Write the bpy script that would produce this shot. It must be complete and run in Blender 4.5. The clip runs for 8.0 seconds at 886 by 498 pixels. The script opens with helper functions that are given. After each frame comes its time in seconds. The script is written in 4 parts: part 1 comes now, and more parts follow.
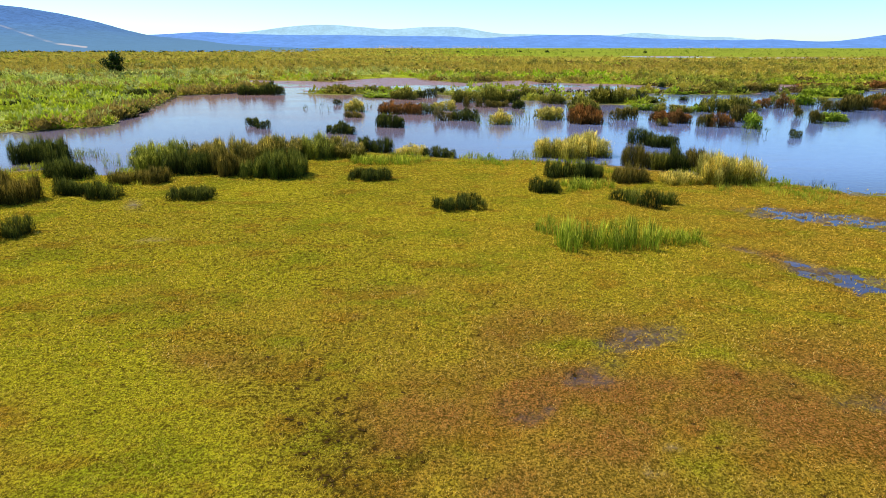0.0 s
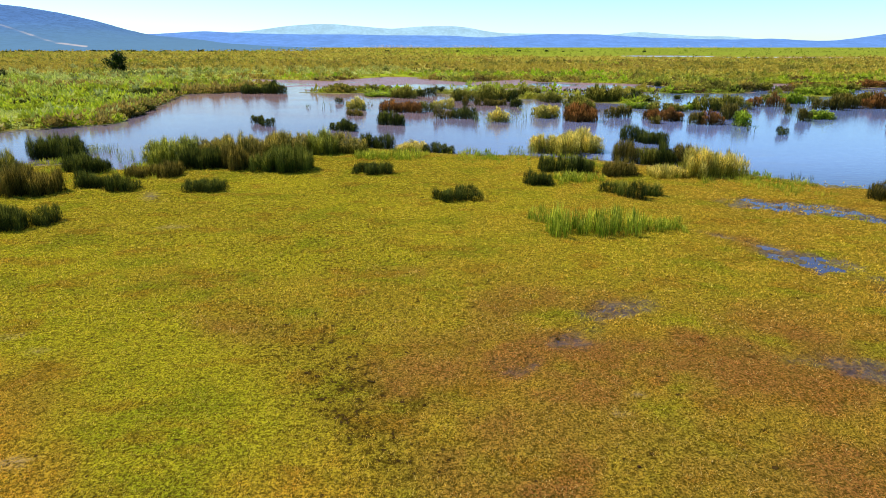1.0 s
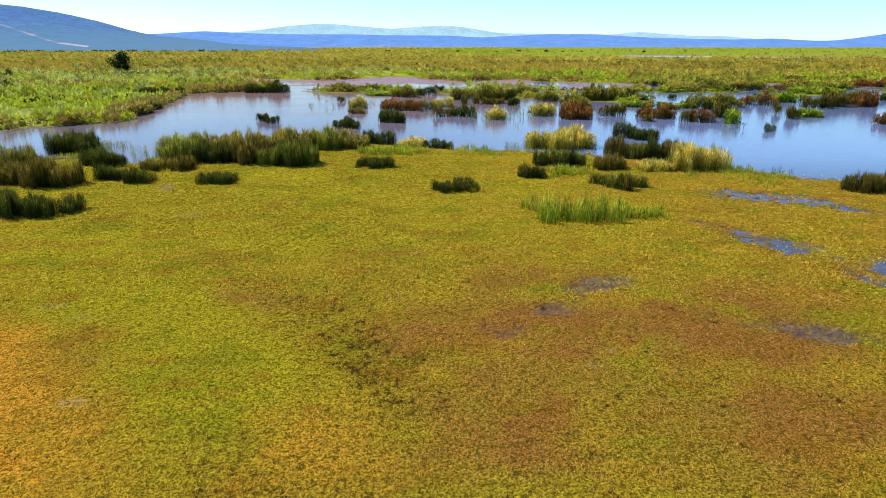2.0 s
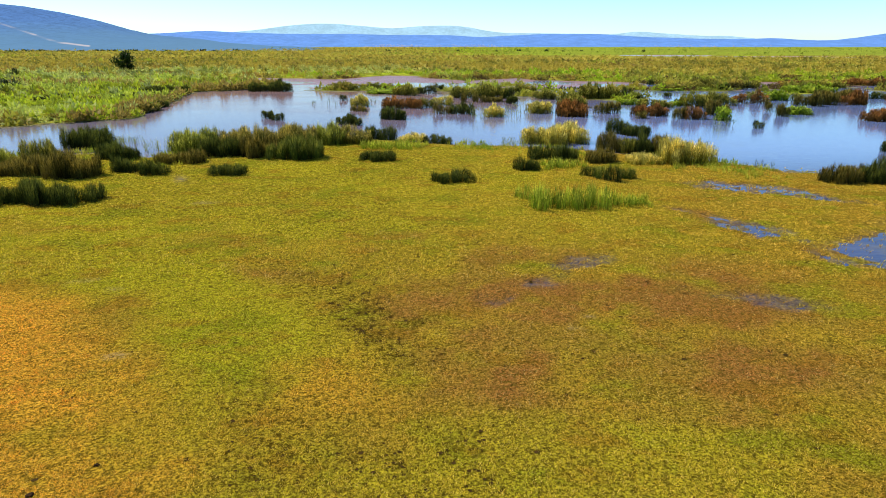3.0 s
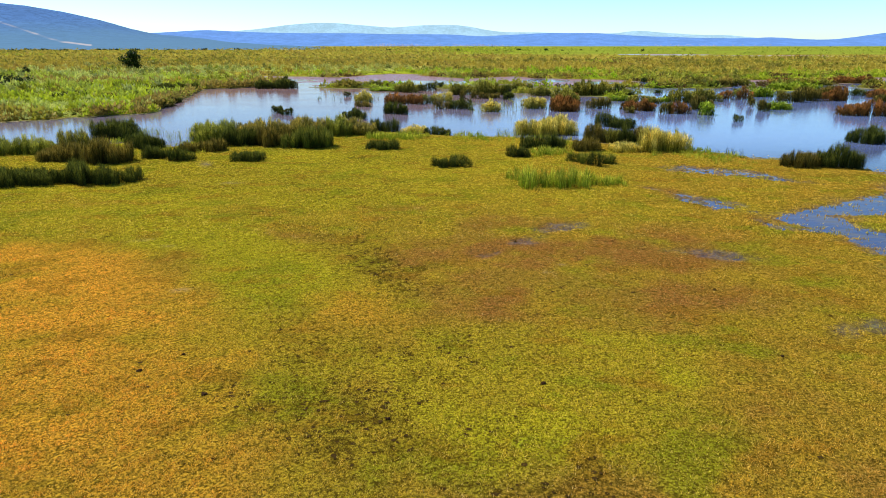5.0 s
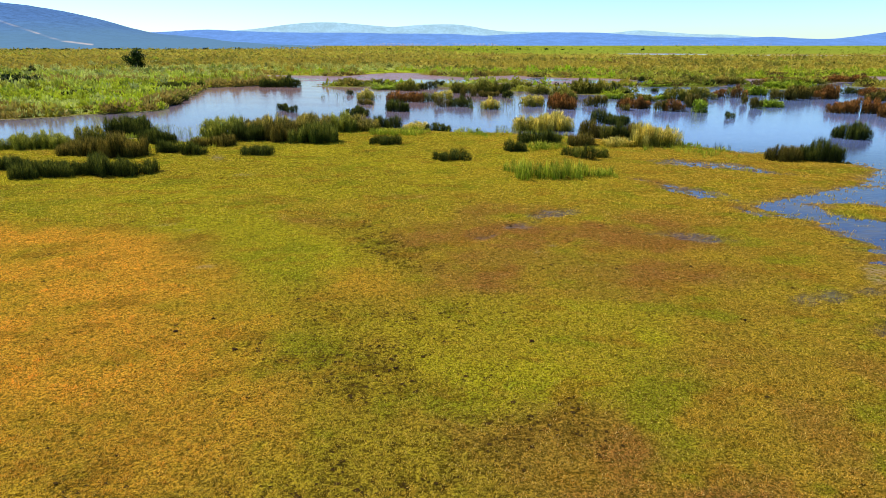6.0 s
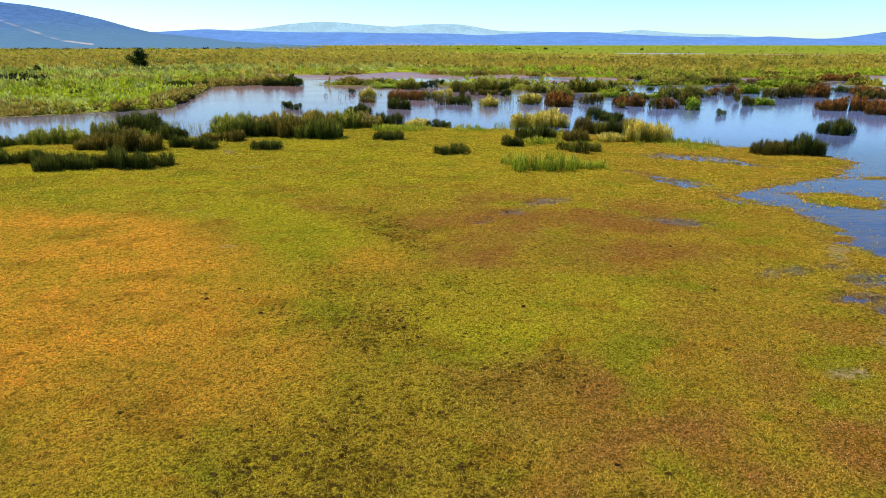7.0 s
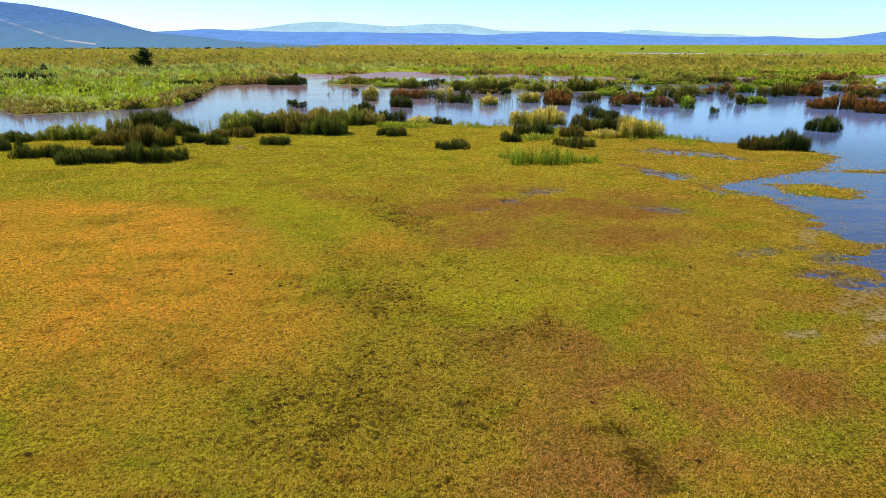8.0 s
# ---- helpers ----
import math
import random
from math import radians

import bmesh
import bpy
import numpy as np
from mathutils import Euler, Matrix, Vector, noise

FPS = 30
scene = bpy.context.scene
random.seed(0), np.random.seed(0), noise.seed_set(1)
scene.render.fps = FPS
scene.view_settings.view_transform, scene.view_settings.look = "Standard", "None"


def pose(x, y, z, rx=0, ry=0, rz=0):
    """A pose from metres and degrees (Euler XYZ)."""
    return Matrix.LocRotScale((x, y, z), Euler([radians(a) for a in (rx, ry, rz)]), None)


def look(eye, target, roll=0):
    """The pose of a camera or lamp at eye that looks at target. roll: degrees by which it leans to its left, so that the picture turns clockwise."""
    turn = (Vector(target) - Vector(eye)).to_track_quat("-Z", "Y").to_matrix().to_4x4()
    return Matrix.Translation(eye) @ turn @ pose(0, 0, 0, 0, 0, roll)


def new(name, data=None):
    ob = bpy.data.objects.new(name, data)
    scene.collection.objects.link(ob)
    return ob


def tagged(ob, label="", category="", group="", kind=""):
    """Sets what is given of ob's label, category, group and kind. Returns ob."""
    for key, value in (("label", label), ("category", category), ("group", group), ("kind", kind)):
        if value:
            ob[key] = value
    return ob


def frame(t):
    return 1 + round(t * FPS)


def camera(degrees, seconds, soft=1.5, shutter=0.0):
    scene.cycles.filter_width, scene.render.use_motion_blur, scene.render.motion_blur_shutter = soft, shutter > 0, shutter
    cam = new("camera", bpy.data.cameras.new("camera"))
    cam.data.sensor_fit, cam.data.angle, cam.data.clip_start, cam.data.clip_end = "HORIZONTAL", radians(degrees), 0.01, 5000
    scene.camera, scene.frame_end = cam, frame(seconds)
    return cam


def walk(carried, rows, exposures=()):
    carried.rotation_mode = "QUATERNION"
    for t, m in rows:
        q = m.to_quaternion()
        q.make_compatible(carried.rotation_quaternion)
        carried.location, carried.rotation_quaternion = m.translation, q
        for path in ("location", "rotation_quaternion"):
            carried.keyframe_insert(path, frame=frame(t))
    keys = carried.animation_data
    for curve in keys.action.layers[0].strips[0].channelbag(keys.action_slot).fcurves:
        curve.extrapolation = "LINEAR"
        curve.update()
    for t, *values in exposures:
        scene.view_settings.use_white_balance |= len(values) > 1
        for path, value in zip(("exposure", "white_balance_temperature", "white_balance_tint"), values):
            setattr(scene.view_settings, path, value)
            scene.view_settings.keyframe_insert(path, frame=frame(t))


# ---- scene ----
import functools

cam = camera(73.7, 8.0, soft=0.6)
PATH = [
    (0, (0.003, 0.011, 14.101), (0.005, 1.902, 13.449), 0.0),
    (0.5, (-0.001, -1.82, 14.168), (0.0, 0.07, 13.515), 0.0),
    (1, (0.064, -3.675, 14.241), (0.067, -1.785, 13.587), 0.0),
    (1.5, (0.12, -5.593, 14.283), (0.123, -3.703, 13.629), 0.0),
    (3, (0.384, -11.331, 14.231), (0.385, -9.442, 13.576), 0.0),
    (3.5, (0.44, -13.247, 14.207), (0.441, -11.358, 13.551), 0.0),
    (4, (0.483, -15.211, 14.184), (0.484, -13.321, 13.527), 0.0),
    (4.5, (0.487, -17.179, 14.154), (0.488, -15.29, 13.497), 0.0),
    (6, (0.47, -22.893, 14.125), (0.469, -21.005, 13.466), 0.0),
    (6.5, (0.431, -24.876, 14.092), (0.43, -22.988, 13.432), 0.0),
    (7, (0.36, -26.904, 14.09), (0.36, -25.016, 13.43), 0.0),
    (7.5, (0.343, -28.872, 14.122), (0.341, -26.985, 13.462), 0.0),
    (8, (0.331, -30.787, 14.136), (0.328, -28.899, 13.475), 0.0),
]
walk(cam, [(t, look(eye, target, roll)) for t, eye, target, roll in PATH],
     [(0, 0.5), (4.5, 0.5), (6, 0.42), (8, 0.42)])

# ---------------------------------------------------------------- world and sun
SUN_EL, SUN_AZ = 50.0, -64.0          # azimuth clockwise from +y
world = bpy.data.worlds.new("sky")
scene.world = world
world.use_nodes = True
wn = world.node_tree.nodes
sky = wn.new("ShaderNodeTexSky")
sky.sky_type = "NISHITA"
sky.sun_disc = False
sky.sun_elevation = radians(SUN_EL)
sky.sun_rotation = radians(SUN_AZ)
sky.air_density, sky.dust_density, sky.ozone_density = 1.0, 0.1, 2.0
wn["Background"].inputs["Strength"].default_value = 0.12
cool = wn.new("ShaderNodeMix")
cool.data_type, cool.blend_type = "RGBA", "MULTIPLY"
cool.inputs[0].default_value = 1.0
cool.inputs[7].default_value = (0.70, 0.955, 1.16, 1)
world.node_tree.links.new(sky.outputs[0], cool.inputs[6])
world.node_tree.links.new(cool.outputs[2], wn["Background"].inputs["Color"])

sun_data = bpy.data.lights.new("sun", "SUN")
sun_data.energy, sun_data.angle, sun_data.color = 4.8, radians(0.5), (1.0, 0.92, 0.76)
sun = new("sun", sun_data)
az, el = radians(SUN_AZ), radians(SUN_EL)
sun.matrix_world = look((0, 0, 60), (-math.sin(az) * math.cos(el), -math.cos(az) * math.cos(el), 60 - math.sin(el)))


# ---------------------------------------------------------------- noise and small tools
def lattice(x, y, seed):
    """Random numbers from 0 to 1 for whole x and y."""
    n = (x * 374761393 + y * 668265263 + seed * 974634777) & 0xFFFFFFFF
    n = ((n ^ (n >> 13)) * 1274126177) & 0xFFFFFFFF
    return ((n ^ (n >> 16)) & 0xFFFF) / 65535.0


def vnoise(x, y, size, seed=0):
    """Smooth noise from 0 to 1, with features of that size."""
    x, y = np.asarray(x) / size, np.asarray(y) / size
    i, j = np.floor(x).astype(np.int64), np.floor(y).astype(np.int64)
    u, v = x - i, y - j
    u, v = u * u * (3 - 2 * u), v * v * (3 - 2 * v)
    a, b = lattice(i, j, seed), lattice(i + 1, j, seed)
    c, d = lattice(i, j + 1, seed), lattice(i + 1, j + 1, seed)
    return (a * (1 - u) + b * u) * (1 - v) + (c * (1 - u) + d * u) * v


def fbm(x, y, size, seed=0, octaves=4):
    total, weight, gain = 0.0, 0.0, 1.0
    for k in range(octaves):
        total = total + gain * vnoise(x, y, size / 2 ** k, seed + 17 * k)
        weight += gain
        gain *= 0.55
    return total / weight


def smooth(a, b, x):
    k = np.clip((x - a) / (b - a), 0, 1)
    return k * k * (3 - 2 * k)


def inside(x, y, ring):
    """Signed distance to a closed outline, positive inside."""
    ring = np.array(ring, float)
    best, odd = np.full(np.shape(x), 1e9), np.zeros(np.shape(x), bool)
    for (ax, ay), (bx, by) in zip(ring, np.roll(ring, -1, 0)):
        k = np.clip(((x - ax) * (bx - ax) + (y - ay) * (by - ay)) / ((bx - ax) ** 2 + (by - ay) ** 2), 0, 1)
        best = np.minimum(best, np.hypot(x - ax - k * (bx - ax), y - ay - k * (by - ay)))
        odd ^= ((ay > y) != (by > y)) & (x < (bx - ax) * (y - ay) / (by - ay + 1e-12) + ax)
    return np.where(odd, best, -best)


def spot(x, y, cx, cy, rx, ry, turn=0.0):
    """1 at an oval's middle, 0 at its edge, negative outside."""
    c, s = math.cos(radians(turn)), math.sin(radians(turn))
    u, v = (x - cx) * c + (y - cy) * s, -(x - cx) * s + (y - cy) * c
    return 1 - np.hypot(u / rx, v / ry)


def mesh_from(name, verts, faces3=None, faces4=None, floats=None, colours=None):
    """A mesh from arrays of vertices, triangles and quads, with point attributes."""
    me = bpy.data.meshes.new(name)
    sets = [f for f in (faces4, faces3) if f is not None and len(f)]
    loops = np.concatenate([f.ravel() for f in sets])
    totals = np.concatenate([np.full(len(f), f.shape[1]) for f in sets])
    me.vertices.add(len(verts))
    me.vertices.foreach_set("co", np.ascontiguousarray(verts, np.float32).ravel())
    me.loops.add(len(loops))
    me.loops.foreach_set("vertex_index", loops.astype(np.int32))
    me.polygons.add(len(totals))
    me.polygons.foreach_set("loop_start", np.concatenate([[0], np.cumsum(totals)[:-1]]).astype(np.int32))
    me.polygons.foreach_set("loop_total", totals.astype(np.int32))
    for key, value in (floats or {}).items():
        me.attributes.new(key, "FLOAT", "POINT").data.foreach_set("value", np.ascontiguousarray(value, np.float32))
    for key, value in (colours or {}).items():
        rgba = np.ones((len(verts), 4), np.float32)
        rgba[:, :3] = value
        me.attributes.new(key, "FLOAT_COLOR", "POINT").data.foreach_set("color", rgba.ravel())
    me.update(calc_edges=True)
    me.validate()
    return me


def linear(r, g, b):
    """A linear colour from 0 to 255 display values."""
    return tuple((c / 255 / 12.92) if c < 10.3 else ((c / 255 + 0.055) / 1.055) ** 2.4 for c in (r, g, b))


# ---------------------------------------------------------------- materials
class Nodes:
    """A node material, written from the surface backwards."""

    def __init__(self, name):
        self.mat = bpy.data.materials.new(name)
        self.mat.use_nodes = True
        self.tree = self.mat.node_tree
        self.bsdf = self.tree.nodes["Principled BSDF"]
        self.out = self.tree.nodes["Material Output"]

    def add(self, kind, **values):
        node = self.tree.nodes.new(kind)
        for key, value in values.items():
            setattr(node, key, value)
        return node

    def link(self, a, b):
        self.tree.links.new(a, b)

    def put(self, socket, value):
        if isinstance(value, bpy.types.NodeSocket):
            self.link(value, socket)
        elif isinstance(value, tuple) and len(value) == 3 and socket.type == "RGBA":
            socket.default_value = (*value, 1)
        else:
            socket.default_value = value

    def attr(self, name, out="Fac"):
        return self.add("ShaderNodeAttribute", attribute_name=name).outputs[out]

    def noise(self, scale, detail=4.0, rough=0.6, stretch=None):
        tex = self.add("ShaderNodeTexNoise")
        place = self.add("ShaderNodeNewGeometry").outputs["Position"]
        if stretch:
            grow = self.add("ShaderNodeMapping")
            grow.inputs["Scale"].default_value = stretch
            self.link(place, grow.inputs["Vector"])
            place = grow.outputs[0]
        self.link(place, tex.inputs["Vector"])
        tex.inputs["Scale"].default_value = scale
        tex.inputs["Detail"].default_value = detail
        tex.inputs["Roughness"].default_value = rough
        return tex.outputs["Fac"]

    def math(self, op, a, b=0.0):
        node = self.add("ShaderNodeMath", operation=op)
        self.put(node.inputs[0], a)
        self.put(node.inputs[1], b)
        return node.outputs[0]

    def span(self, value, a, b, c=0.0, d=1.0):
        node = self.add("ShaderNodeMapRange", interpolation_type="SMOOTHSTEP")
        for k, v in enumerate((value, a, b, c, d)):
            self.put(node.inputs[k], v)
        return node.outputs[0]

    def mix(self, fac, a, b, blend="MIX"):
        node = self.add("ShaderNodeMix", data_type="RGBA", blend_type=blend)
        self.put(node.inputs[0], fac)
        self.put(node.inputs[6], a)
        self.put(node.inputs[7], b)
        return node.outputs[2]

    def bump(self, height, strength, distance):
        node = self.add("ShaderNodeBump")
        node.inputs["Strength"].default_value = strength
        node.inputs["Distance"].default_value = distance
        self.link(height, node.inputs["Height"])
        self.link(node.outputs[0], self.bsdf.inputs["Normal"])

    def leafy(self, colour, share, rough=0.6):
        """A surface that lets part of the light through."""
        self.put(self.bsdf.inputs["Base Color"], colour)
        self.bsdf.inputs["Roughness"].default_value = rough
        self.bsdf.inputs["Specular IOR Level"].default_value = 0.08
        thin = self.add("ShaderNodeBsdfTranslucent")
        self.put(thin.inputs["Color"], colour)
        both = self.add("ShaderNodeMixShader")
        both.inputs[0].default_value = share
        self.link(self.bsdf.outputs[0], both.inputs[1])
        self.link(thin.outputs[0], both.inputs[2])
        self.link(both.outputs[0], self.out.inputs["Surface"])
        return self.mat


TURF, TURF_DARK = (0.440, 0.280, 0.023), (0.358, 0.234, 0.021)
STRAW, RUSSET = (0.750, 0.365, 0.032), (0.350, 0.138, 0.034)
LUSH, SOIL, SILT = (0.425, 0.375, 0.015), (0.030, 0.014, 0.003), (0.34, 0.24, 0.13)
SHADY, GREEN, TAN = (0.315, 0.260, 0.016), (0.245, 0.270, 0.009), (0.330, 0.152, 0.013)


def turf_colour(m):
    """Turf by its kind (red: dry, green: trodden brown, blue: lush), with two scales of variation."""
    parts = m.add("ShaderNodeSeparateColor")
    m.link(m.attr("tone", "Color"), parts.inputs[0])
    dry, brown, lush = parts.outputs
    c = m.mix(m.span(m.noise(0.35, 3), 0.35, 0.7), TURF, TURF_DARK)
    c = m.mix(dry, c, STRAW)
    c = m.mix(brown, c, RUSSET)
    c = m.mix(m.attr("deep"), c, SHADY)
    c = m.mix(lush, c, LUSH)
    still = m.math("SUBTRACT", 1.0, m.math("MULTIPLY", m.math("MAXIMUM", dry, brown), 0.8))
    c = m.mix(m.math("MULTIPLY", still, m.span(m.noise(0.15, 4, 0.6, (1, 1.4, 1)), 0.50, 0.64, 0.0, 0.75)), c, GREEN)
    c = m.mix(m.span(m.noise(0.26, 4, 0.6, (0.9, 1.6, 2)), 0.52, 0.66, 0.0, 0.55), c, TAN)
    return m.mix(m.math("MULTIPLY", still, m.span(m.noise(0.42, 3, 0.5, (1, 1.3, 3)), 0.62, 0.74, 0.0, 0.42)), c, (0.190, 0.290, 0.008))


def ground_material():
    m = Nodes("ground_turf")
    c = turf_colour(m)
    wet, bare, plain, pit, mud = (m.attr(k) for k in ("wet", "bare", "plain", "pit", "mud"))
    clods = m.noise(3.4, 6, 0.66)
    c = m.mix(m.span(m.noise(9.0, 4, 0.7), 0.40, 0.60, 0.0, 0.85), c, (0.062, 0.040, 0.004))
    # shade in the hollows between clods is painted into the turf colour
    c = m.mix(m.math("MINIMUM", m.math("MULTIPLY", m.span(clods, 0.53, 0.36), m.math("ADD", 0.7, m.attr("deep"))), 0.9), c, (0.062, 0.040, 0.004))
    c = m.mix(m.span(m.noise(17.0, 3, 0.6), 0.54, 0.70, 0.0, 0.30), c, (0.62, 0.45, 0.09))
    scrub = m.mix(m.span(m.noise(0.5, 5, 0.75), 0.40, 0.64, 0.05, 0.60), m.attr("hue", "Color"), (0.090, 0.088, 0.014))
    c = m.mix(plain, c, scrub)
    c = m.mix(m.math("MULTIPLY", bare, m.span(m.noise(3.4, 5, 0.75), 0.40, 0.60)), c, SILT)
    c = m.mix(m.math("MULTIPLY", wet, m.span(m.noise(3.0, 5, 0.7), 0.34, 0.64)), c, m.mix(m.noise(0.6, 4), (0.045, 0.026, 0.020), (0.100, 0.065, 0.074)))
    c = m.mix(pit, c, SOIL)
    c = m.mix(m.math("MULTIPLY", m.attr("dark_patch"), m.span(m.noise(5.0, 4, 0.7), 0.36, 0.60, 0.25, 1.0)), c, SOIL)
    c = m.mix(mud, c, m.mix(m.noise(0.15, 5, 0.6, (0.5, 1.5, 1)), (0.22, 0.115, 0.100), (0.29, 0.165, 0.155)))
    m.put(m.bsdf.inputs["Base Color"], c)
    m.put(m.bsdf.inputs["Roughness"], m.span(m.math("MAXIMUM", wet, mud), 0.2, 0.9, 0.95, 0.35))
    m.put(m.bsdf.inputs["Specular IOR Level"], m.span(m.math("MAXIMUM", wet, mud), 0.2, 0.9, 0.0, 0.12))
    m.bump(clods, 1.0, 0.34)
    return m.mat


def grass_material():
    m = Nodes("grass_blades")
    c = turf_colour(m)
    rand = m.add("ShaderNodeNewGeometry").outputs["Random Per Island"]
    c = m.mix(1.0, c, (1.62, 1.46, 1.56), "MULTIPLY")
    c = m.mix(m.math("MULTIPLY", m.span(rand, 0.6, 1.0), 0.70), c, (0.94, 0.69, 0.13))
    c = m.mix(m.math("MULTIPLY", m.span(rand, 0.45, 0.0), 0.75), c, (0.100, 0.085, 0.004))
    worn = m.add("ShaderNodeSeparateColor")
    m.link(m.attr("tone", "Color"), worn.inputs[0])
    c = m.mix(m.math("MULTIPLY", m.span(rand, 0.72, 0.95), m.math("MULTIPLY", worn.outputs[1], 0.9)), c, (0.66, 0.47, 0.17))
    return m.leafy(c, 0.45, 0.7)


def water_material():
    m = Nodes("shallow_water")
    place = m.add("ShaderNodeSeparateXYZ")
    m.link(m.add("ShaderNodeNewGeometry").outputs["Position"], place.inputs[0])
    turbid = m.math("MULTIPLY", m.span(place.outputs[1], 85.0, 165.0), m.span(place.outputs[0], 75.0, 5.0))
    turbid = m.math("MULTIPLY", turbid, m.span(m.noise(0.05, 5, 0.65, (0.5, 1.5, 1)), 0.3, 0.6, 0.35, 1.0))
    # part of the sky's reflection is put into the base colour, bluer far off
    sky_tinted = m.mix(m.span(place.outputs[1], 48.0, 78.0), (0.028, 0.032, 0.085), (0.130, 0.178, 0.345))
    sky_tinted = m.mix(m.span(place.outputs[0], 35.0, -15.0), sky_tinted, (0.120, 0.105, 0.150))
    sky_tinted = m.mix(m.math("MULTIPLY", m.span(place.outputs[0], 75.0, 25.0), m.span(m.noise(0.09, 5, 0.7, (0.35, 1.6, 1)), 0.50, 0.68, 0.0, 0.55)), sky_tinted, (0.150, 0.110, 0.105))
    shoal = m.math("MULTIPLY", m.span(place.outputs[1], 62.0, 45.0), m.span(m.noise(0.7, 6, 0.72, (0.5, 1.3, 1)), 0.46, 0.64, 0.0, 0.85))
    sky_tinted = m.mix(shoal, sky_tinted, (0.095, 0.075, 0.045))
    mud = m.mix(turbid, sky_tinted, (0.205, 0.125, 0.118))
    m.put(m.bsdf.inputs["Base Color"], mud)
    m.bsdf.inputs["IOR"].default_value = 1.52
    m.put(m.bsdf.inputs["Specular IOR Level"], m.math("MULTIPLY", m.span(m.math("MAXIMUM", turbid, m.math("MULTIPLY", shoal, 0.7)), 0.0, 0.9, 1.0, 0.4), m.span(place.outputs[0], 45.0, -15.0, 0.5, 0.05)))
    m.put(m.bsdf.inputs["Roughness"], m.span(m.noise(0.05, 3, 0.6, (0.4, 1.5, 1)), 0.3, 0.7, 0.02, 0.10))
    m.bump(m.noise(1.6, 3, 0.6, (0.7, 1.4, 1)), 0.25, 0.07)
    return m.mat


def blade_material(name, root, mid, tip, turn_at=0.55, share=0.3):
    """Blades that change from root to tip, each one a little different."""
    m = Nodes(name)
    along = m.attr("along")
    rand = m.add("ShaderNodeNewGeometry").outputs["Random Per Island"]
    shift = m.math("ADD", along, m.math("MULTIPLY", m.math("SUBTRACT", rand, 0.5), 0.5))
    # dark roots and bright tips add shade and sun to the plants' own tones
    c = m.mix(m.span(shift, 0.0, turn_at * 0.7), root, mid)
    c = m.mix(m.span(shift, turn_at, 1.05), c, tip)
    light = m.mix(rand, (0.45, 0.45, 0.45), (1.7, 1.6, 1.3))
    c = m.mix(1.0, c, light, "MULTIPLY")
    c = m.mix(m.math("MULTIPLY", m.span(m.noise(0.5, 3), 0.5, 0.75), 0.4), c, tip)
    each = m.add("ShaderNodeObjectInfo").outputs["Random"]
    c = m.mix(1.0, c, m.mix(each, (0.62, 0.66, 0.66), (1.38, 1.30, 1.15)), "MULTIPLY")
    return m.leafy(c, share, 0.55)


GROUND, GRASS, WATER = ground_material(), grass_material(), water_material()
BLADES = {
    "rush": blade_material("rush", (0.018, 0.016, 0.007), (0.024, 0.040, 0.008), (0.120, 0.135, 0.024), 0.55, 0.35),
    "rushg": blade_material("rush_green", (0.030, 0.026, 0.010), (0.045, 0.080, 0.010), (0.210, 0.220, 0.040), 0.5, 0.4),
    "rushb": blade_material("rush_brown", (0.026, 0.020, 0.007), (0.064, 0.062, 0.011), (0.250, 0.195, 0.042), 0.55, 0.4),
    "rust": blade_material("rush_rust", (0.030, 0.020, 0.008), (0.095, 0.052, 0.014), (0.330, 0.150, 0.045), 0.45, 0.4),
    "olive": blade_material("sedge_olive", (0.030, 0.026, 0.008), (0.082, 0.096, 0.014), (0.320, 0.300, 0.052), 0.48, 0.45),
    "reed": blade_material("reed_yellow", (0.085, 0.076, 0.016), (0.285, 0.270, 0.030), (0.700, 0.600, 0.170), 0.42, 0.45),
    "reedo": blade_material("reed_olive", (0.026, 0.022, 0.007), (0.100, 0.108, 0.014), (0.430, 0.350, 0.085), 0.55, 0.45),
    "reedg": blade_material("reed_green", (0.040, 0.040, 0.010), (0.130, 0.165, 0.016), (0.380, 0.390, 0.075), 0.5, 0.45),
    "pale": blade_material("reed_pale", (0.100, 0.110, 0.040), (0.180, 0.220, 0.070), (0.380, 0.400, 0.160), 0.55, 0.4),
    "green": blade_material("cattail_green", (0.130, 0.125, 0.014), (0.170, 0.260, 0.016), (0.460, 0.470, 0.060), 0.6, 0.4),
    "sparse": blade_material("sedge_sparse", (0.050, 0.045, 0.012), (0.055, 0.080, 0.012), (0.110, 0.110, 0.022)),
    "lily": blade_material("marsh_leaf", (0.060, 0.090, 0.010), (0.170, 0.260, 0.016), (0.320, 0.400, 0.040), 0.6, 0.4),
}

# ---------------------------------------------------------------- shape of the land
SHORE_NEAR = [(-300, 25), (-110, 50), (-70, 62), (-59, 67), (-46, 72), (-40, 66), (-35, 70), (-26, 84), (-16, 87),
              (-7, 83), (2, 78), (11, 77), (20, 74), (30, 69), (36.3, 63), (40, 59.5), (45, 58.5), (47, 54.5), (52, 53), (55.5, 48), (51, 44),
              (45, 40), (39, 36.6), (36.2, 33), (33.2, 31.4), (30.4, 28.8), (31.4, 26.2), (33.6, 24), (33, 20.5), (31.4, 15.4), (32, 12.4),
              (33.6, 11), (32, 9.4), (30, 7.6), (30.6, 5.4), (29.2, 3), (30.6, 0), (34, -6), (50, -18), (160, -30), (400, 20)]
